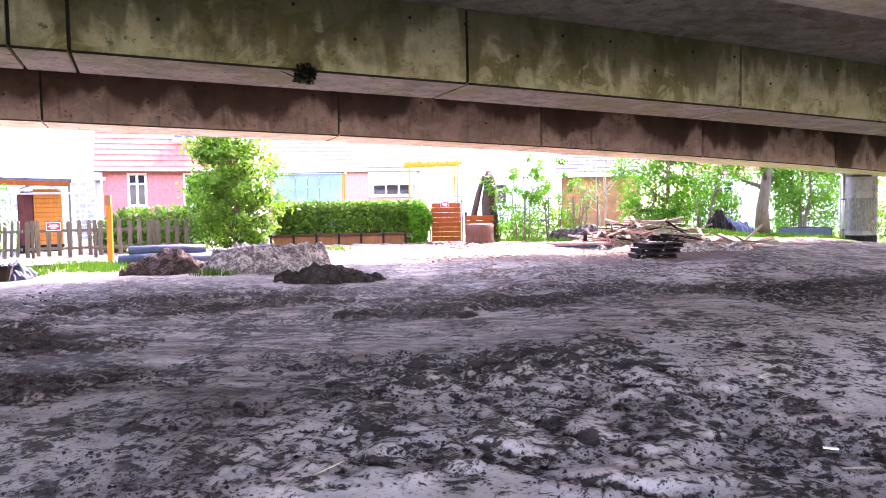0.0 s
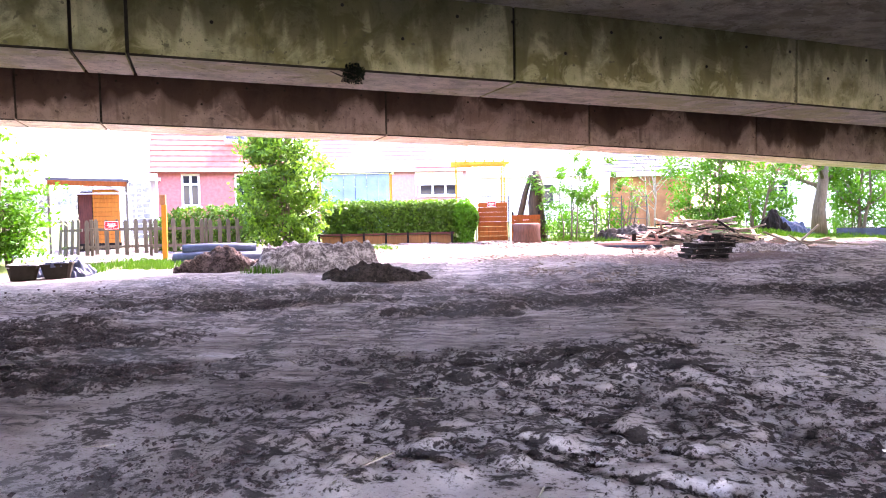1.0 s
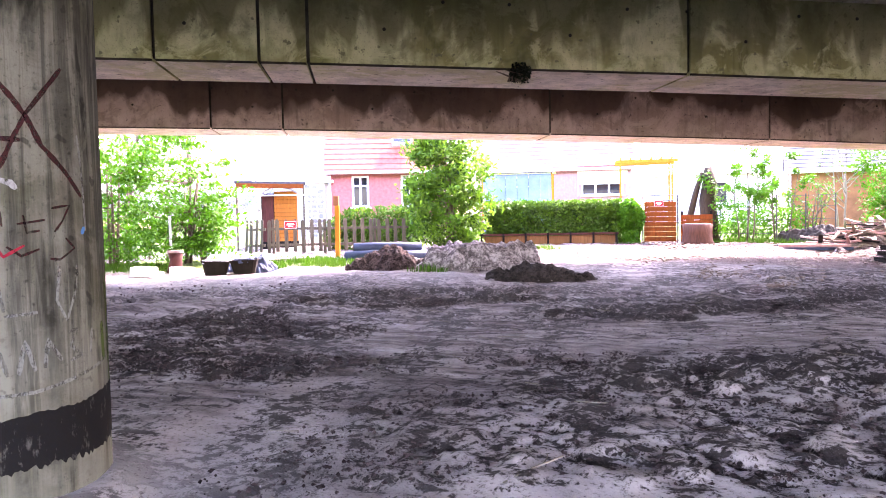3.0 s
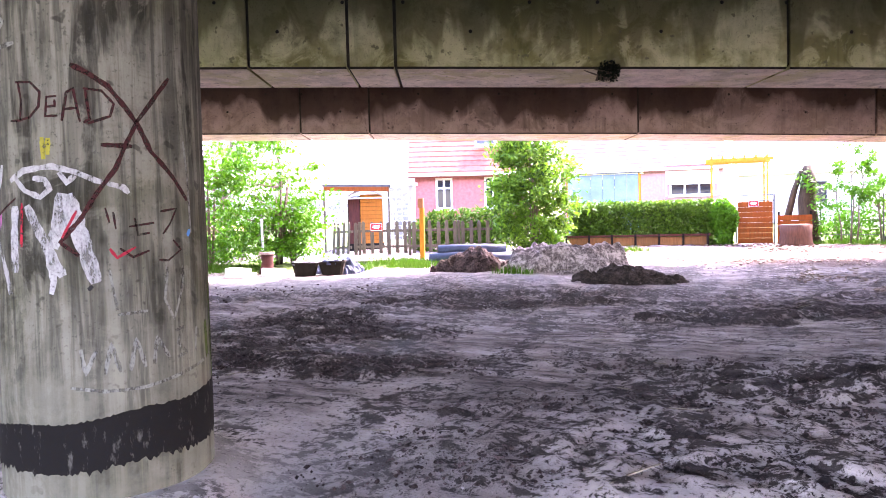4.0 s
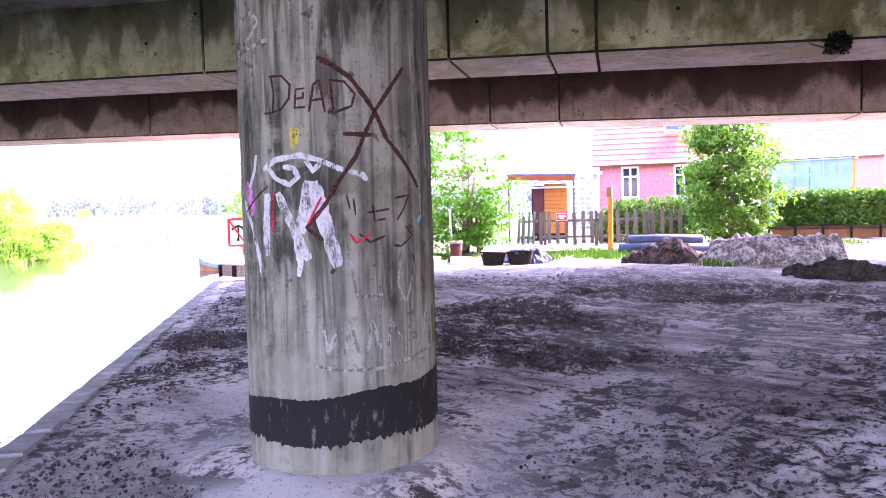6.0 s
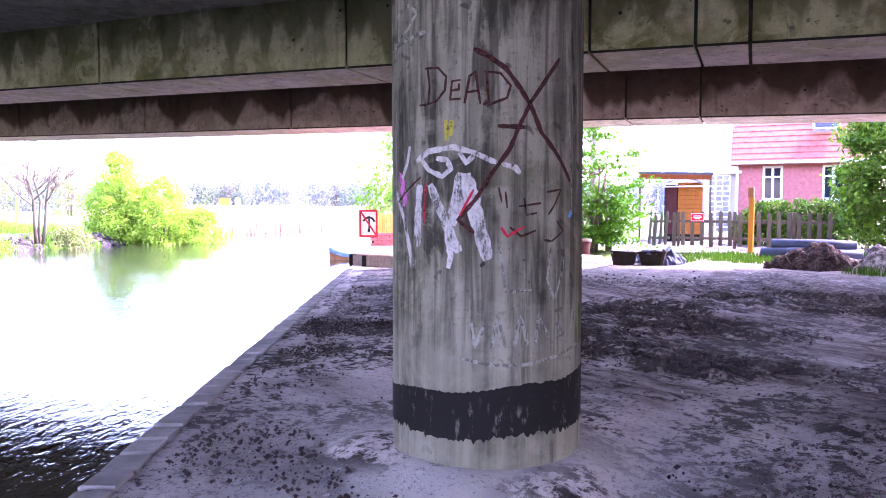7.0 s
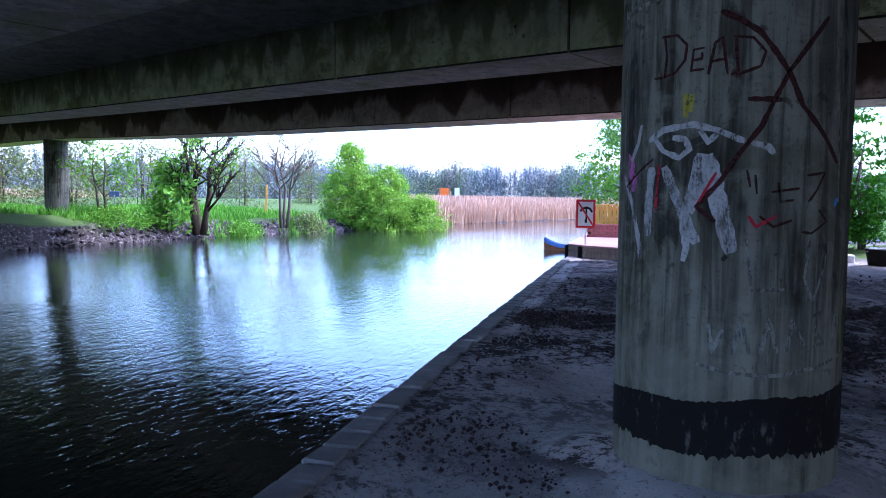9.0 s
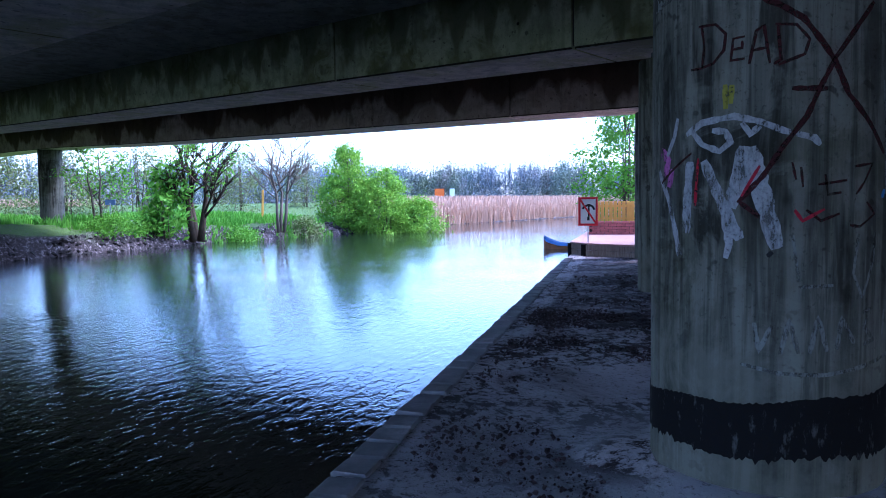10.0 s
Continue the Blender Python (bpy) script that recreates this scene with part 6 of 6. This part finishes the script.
def jetty():
    o = Vector((-18.0, 12.6))
    t = thing("jetty", pose(o.x, o.y, 0.0), "raised reddish wooden jetty deck with pale fascia boards", "jetty")
    outline = [Vector(p) - o for p in ((-18.6, 12.55), (-17.8, 12.45), (-13.6, 13.6), (-18.6, 21.4), (-24.2, 17.5))]
    d = Vector((QS.x, QS.y))
    along = Vector((QA.x, QA.y))
    lo = min(q.dot(along) for q in outline)
    hi = max(q.dot(along) for q in outline)
    k = lo
    while k < hi:
        strip = clipped(clipped(outline, along * (k + 0.004), along), along * (k + 0.171), -along)
        if len(strip) > 2:
            part("deck_board", slab(strip, 0.325, 0.36), PINK_DECK, t)
        k += 0.175
    n_ = len(outline)
    for i in range(n_):
        a, b = outline[i], outline[(i + 1) % n_]
        e = b - a
        for r in range(2):
            part("fascia", boxed((e.length, 0.03, 0.15), pose((a.x + b.x) / 2, (a.y + b.y) / 2, 0.24 - 0.16 * r, 0, 0, math.degrees(math.atan2(e.y, e.x))), 0.004), OLD_WOOD, t, "pale grey-brown fascia board")
        q = a * 0.97
        part("pile", tube(bmesh.new(), [(q.x, q.y, -1.6), (q.x, q.y, 0.32)], [0.09] * 2, 8), DARK_WOOD, t)
    return t


jetty()
t = thing("planter_box", pose(-21.0, 16.6, 0.36, 0, 0, 50), "low reddish brick planter on the jetty", "planter")
for r in range(5):
    for k in range(9):
        part("brick", boxed((0.27, 0.14, 0.085), pose(-1.1 + 0.285 * k + 0.14 * (r % 2), 0, 0.045 + 0.095 * r), 0.006), BRICK_RED, t)
part("soil", boxed((2.5, 0.3, 0.4), pose(0.05, 0.23, 0.2), 0.01), BROWN_SOIL, t)
t = thing("yellow_fence", pose(-21.3, 17.1, 0.36, 0, 0, 50), "bright yellow-orange slatted wooden fence", "fence")
for k in range(18):
    part("slat", boxed((0.12, 0.022, 0.75), pose(-1.25 + 0.15 * k, 0, 0.79), 0.006), YELLOW_FENCE, t)
for z in (0.55, 1.0):
    part("rail", boxed((2.75, 0.04, 0.07), pose(0, 0.035, z), 0.005), YELLOW_FENCE, t)
for x in (-1.3, 0, 1.2):
    part("post", boxed((0.08, 0.08, 1.15), pose(x, 0.09, 0.57), 0.005), YELLOW_FENCE, t)


def boat():
    t = thing("rowing_boat", pose(-30.4, 20.6, WATER - 0.27, 0, 0, 215), "small wooden boat under a blue tarpaulin, moored beyond the jetty", "boat")
    bm, rings, n = bmesh.new(), [], 9
    for i in range(n):
        f = i / (n - 1)
        w_ = 0.42 * math.sin(math.pi * min(0.98, 0.12 + 0.62 * f)) * (1 if f < 0.85 else 1 - (f - 0.85) * 5.5)
        h_ = 0.42 + 0.35 * f ** 3
        x = -0.8 + 1.7 * f
        rings.append([bm.verts.new((x, s * w_ * k, z * h_)) for s, k, z in ((-1, 1, 1), (-1, 0.85, 0.45), (-1, 0.4, 0.02), (1, 0.4, 0.02), (1, 0.85, 0.45), (1, 1, 1))])
    for a, b in zip(rings, rings[1:]):
        for k in range(5):
            bm.faces.new((a[k], a[k + 1], b[k + 1], b[k]))
    bm.faces.new(rings[0][::-1])
    bm.faces.new(rings[-1])
    part("hull", bm, BROWN_WALL, t)
    bm, rows_ = bmesh.new(), []
    rnd = random.Random(3)
    for i in range(9):
        f = i / 8
        w_ = 0.46 * math.sin(math.pi * (0.12 + 0.62 * f)) * (1 if f < 0.85 else 1 - (f - 0.85) * 4)
        rows_.append([bm.verts.new((-0.82 + 1.7 * f, w_ * v, 0.4 + 0.37 * f ** 3 + 0.14 * (1 - v * v) + rnd.uniform(-0.03, 0.03))) for v in (-1, -0.5, 0, 0.5, 1)])
    for a, b in zip(rows_, rows_[1:]):
        for k in range(4):
            bm.faces.new((a[k], a[k + 1], b[k + 1], b[k]))
    bmesh.ops.solidify(bm, geom=list(bm.faces), thickness=0.02)
    part("tarpaulin", bm, BOAT_BLUE, t, "creased dark blue tarpaulin")
    return t


boat()


def bank_marker(name, x, y, h, label, material, lean=0, w_=0.12, board=None):
    z = gz(x, y)
    t = thing(name, pose(x, y, z - 0.1, 0, lean, 0), label, "marker")
    part("post", boxed((w_, w_, h), pose(0, 0, h / 2), 0.01), material, t)
    if board:
        part("board", boxed((board[0], 0.05, board[1]), pose(0, 0, h + board[1] / 2 - 0.1, 0, 0, 60), 0.01), board[2], t)
    return t


bank_marker("marker_post", -54.5, 11.3, 2.4, "tall leaning yellow marker post on the far bank", YELLOW_FENCE, 11, 0.14)
bank_marker("channel_board", -151.9, 73.0, 1.2, "orange channel board standing in the reeds", DARK_METAL, 0, 0.2, (2.2, 2.0, ORANGE_PAINT))
bank_marker("channel_board", -150.6, 75.6, 1.2, "white channel board standing in the reeds", DARK_METAL, 0, 0.2, (1.1, 2.0, WHITE_PAINT))
bank_marker("info_board", -46.6, 1.0, 1.6, "small blue board on a post on the far bank", GREY_METAL, 0, 0.08, (0.6, 0.3, PALE_BLUE))

# ---- small growth and litter ----
t = thing("stick", pose(-0.6, 4.25, gz(-0.6, 4.25) + 0.03, 0, 0, 62), "thin forked dry stick lying on the mud", "stick")
part("branch", tube(bmesh.new(), [(-0.3, 0, 0.01), (0, 0.02, 0.02), (0.3, 0, 0.03)], [0.009, 0.008, 0.005], 6), BARK_PALE, t)
part("fork", tube(bmesh.new(), [(0.1, 0.015, 0.02), (0.2, 0.06, 0.025), (0.26, 0.1, 0.03)], [0.006, 0.005, 0.003], 6), BARK_PALE, t)
ob = part("paper_scrap", boxed((0.1, 0.03, 0.01), None, 0.003), WHITE_PAINT, None)
ob.matrix_world = pose(2.85, 4.75, gz(2.85, 4.75) + 0.03, 4, 3, -15)
tagged(ob, "small white paper scrap on the mud", "scrap")

blades("grass", [(-9.3, 17.3, 1.9, 0.8), (-8.3, 16.6, 0.9, 0.4), (-10.2, 16.2, 0.9, 0.5), (-13.8, 15.6, 1.5, 0.9), (-6.0, 19.5, 1.2, 0.4), (12.4, 27.4, 2.2, 0.8), (9.5, 26.6, 1.6, 0.6), (-4.0, 21.3, 0.9, 0.3), (-5.2, 15.4, 0.5, 0.2), (3.0, 25.0, 2.0, 0.4)],
       "patches of bright green grass and weeds", GRASS, 9000, 0.2, 0.012, 1)
blades("bank_grass", [(-50.0, 6.5, 3.0, 2.6), (-53.0, 13.0, 3.0, 3.0), (-49.0, -1.0, 3.5, 2.0), (-57.0, 6.0, 7.0, 6.0), (-60, 24, 6, 6), (-54, -8, 6, 6)],
       "rough green grass on the far canal bank", GRASS_BANK, 16000, 0.75, 0.05, 2)


def litter(name, count, zone, size, label, material, seed, flat=0.6, category="litter", where=None):
    """Small lumps, eight faces each, over part of the plan (a0, a1, s0, s1 along and inland of the quay)."""
    g = np.random.RandomState(seed)
    a0, a1, s0, s1 = zone
    n = count * 8
    a, s = g.uniform(a0, a1, n), s0 + (s1 - s0) * g.random_sample(n) ** 1.3
    x, y = a * QA.x + (s - QC) * QS.x, a * QA.y + (s - QC) * QS.y
    density = where(x, y) if where else ramp(lattice(x / 1.3, y / 1.3, 5), -0.4, 0.6)
    keep = (g.random_sample(n) < density) & ((x - C1.x) ** 2 + (y - C1.y) ** 2 > 0.55)
    x, y = x[keep][:count], y[keep][:count]
    r = size * (0.4 + 1.6 * g.random_sample(len(x)) ** 3)
    z = ground_base(x, y) + 0.018 + r * 0.25
    t = g.uniform(0, math.tau, len(x))
    v = []
    for q in range(4):
        k1, k2 = g.uniform(0.6, 1.5, len(x)), g.uniform(-0.2, 0.2, len(x))
        v.append(np.stack([x + np.cos(t + q * 1.57) * r * k1, y + np.sin(t + q * 1.57) * r * k1, z + k2 * r], -1))
    v += [np.stack([x, y, z + r * flat], -1), np.stack([x, y, z - r], -1)]
    v = np.stack(v, 1).reshape(-1, 3)
    f = [(6 * i + q, 6 * i + (q + 1) % 4, 6 * i + 4) for i in range(len(x)) for q in range(4)] + [(6 * i + (q + 1) % 4, 6 * i + q, 6 * i + 5) for i in range(len(x)) for q in range(4)]
    return tagged(part(name, mesh_of(name, v.tolist(), f), material, None), label, category, kind="stuff")


litter("soil_clods", 24000, (-8, 12, 0.35, 9), 0.011, "loose dark crumbs of soil scattered over the mud", BROWN_SOIL, 1, 0.7, "litter", lambda x, y: churned(x, y) ** 1.5)
litter("soil_lumps", 2200, (-7, 16, 0.6, 8), 0.017, "loose dark lumps of soil lying on the mud", BROWN_SOIL, 4, 0.45, "litter", lambda x, y: churned(x, y) ** 1.6 * (1 - np.exp(-((x + 3.4) ** 2 + (y - 2.8) ** 2) / 1.6)))
litter("pebbles", 3500, (-8, 18, 0.5, 16), 0.009, "small pale pebbles and chips on the mud", GREY_SOIL, 2)
litter("wood_chips", 5000, (8, 18, 15, 24), 0.035, "pale wood chips strewn over the ground", OLD_WOOD, 3, 0.2)


def twigs():
    rnd = random.Random(15)
    v, f = [], []
    for _ in range(140):
        a, s = rnd.uniform(-6, 15), rnd.uniform(3, 15)
        p = quay(a, s)
        p.z = gz(p.x, p.y) + 0.035
        t, ln, r = rnd.uniform(0, math.tau), rnd.uniform(0.08, 0.4), 0.006
        d = Vector((math.cos(t), math.sin(t), rnd.uniform(-0.03, 0.08))) * ln
        e = Vector((-math.sin(t), math.cos(t), 0)) * r
        i = len(v)
        v += [p - e, p + e, p + Vector((0, 0, r * 1.6)), p + d - e * 0.6, p + d + e * 0.6, p + d + Vector((0, 0, r))]
        f += [(i, i + 1, i + 4, i + 3), (i + 1, i + 2, i + 5, i + 4), (i + 2, i, i + 3, i + 5), (i, i + 2, i + 1), (i + 3, i + 4, i + 5)]
    return mesh_of("twigs", v, f)


tagged(part("twigs", twigs(), BARK_PALE, None), "thin dry twigs lying on the mud", "twigs", kind="stuff")


def bank_stones():
    rnd = random.Random(31)
    v, f = [], []
    for _ in range(700):
        a = rnd.uniform(14, 62)
        s = float(far_bank(a)) - rnd.uniform(-0.4, 1.3)
        p = quay(a, s)
        p.z = gz(p.x, p.y) + 0.05
        r = rnd.uniform(0.06, 0.2)
        i = len(v)
        t = rnd.uniform(0, 6)
        for q in range(5):
            v.append(p + Vector((math.cos(t + q * 1.257) * r * rnd.uniform(0.7, 1.3), math.sin(t + q * 1.257) * r * rnd.uniform(0.7, 1.3), rnd.uniform(-0.1, 0.1))))
        v += [p + Vector((rnd.uniform(-0.1, 0.1), 0, r * 0.7)), p - Vector((0, 0, r))]
        f += [(i + q, i + (q + 1) % 5, i + 5) for q in range(5)] + [(i + (q + 1) % 5, i + q, i + 6) for q in range(5)]
    return mesh_of("bank_stones", v, f)


tagged(part("bank_stones", bank_stones(), BANK_STONE, None), "dark stones and roots along the far waterline", "stones", kind="stuff")
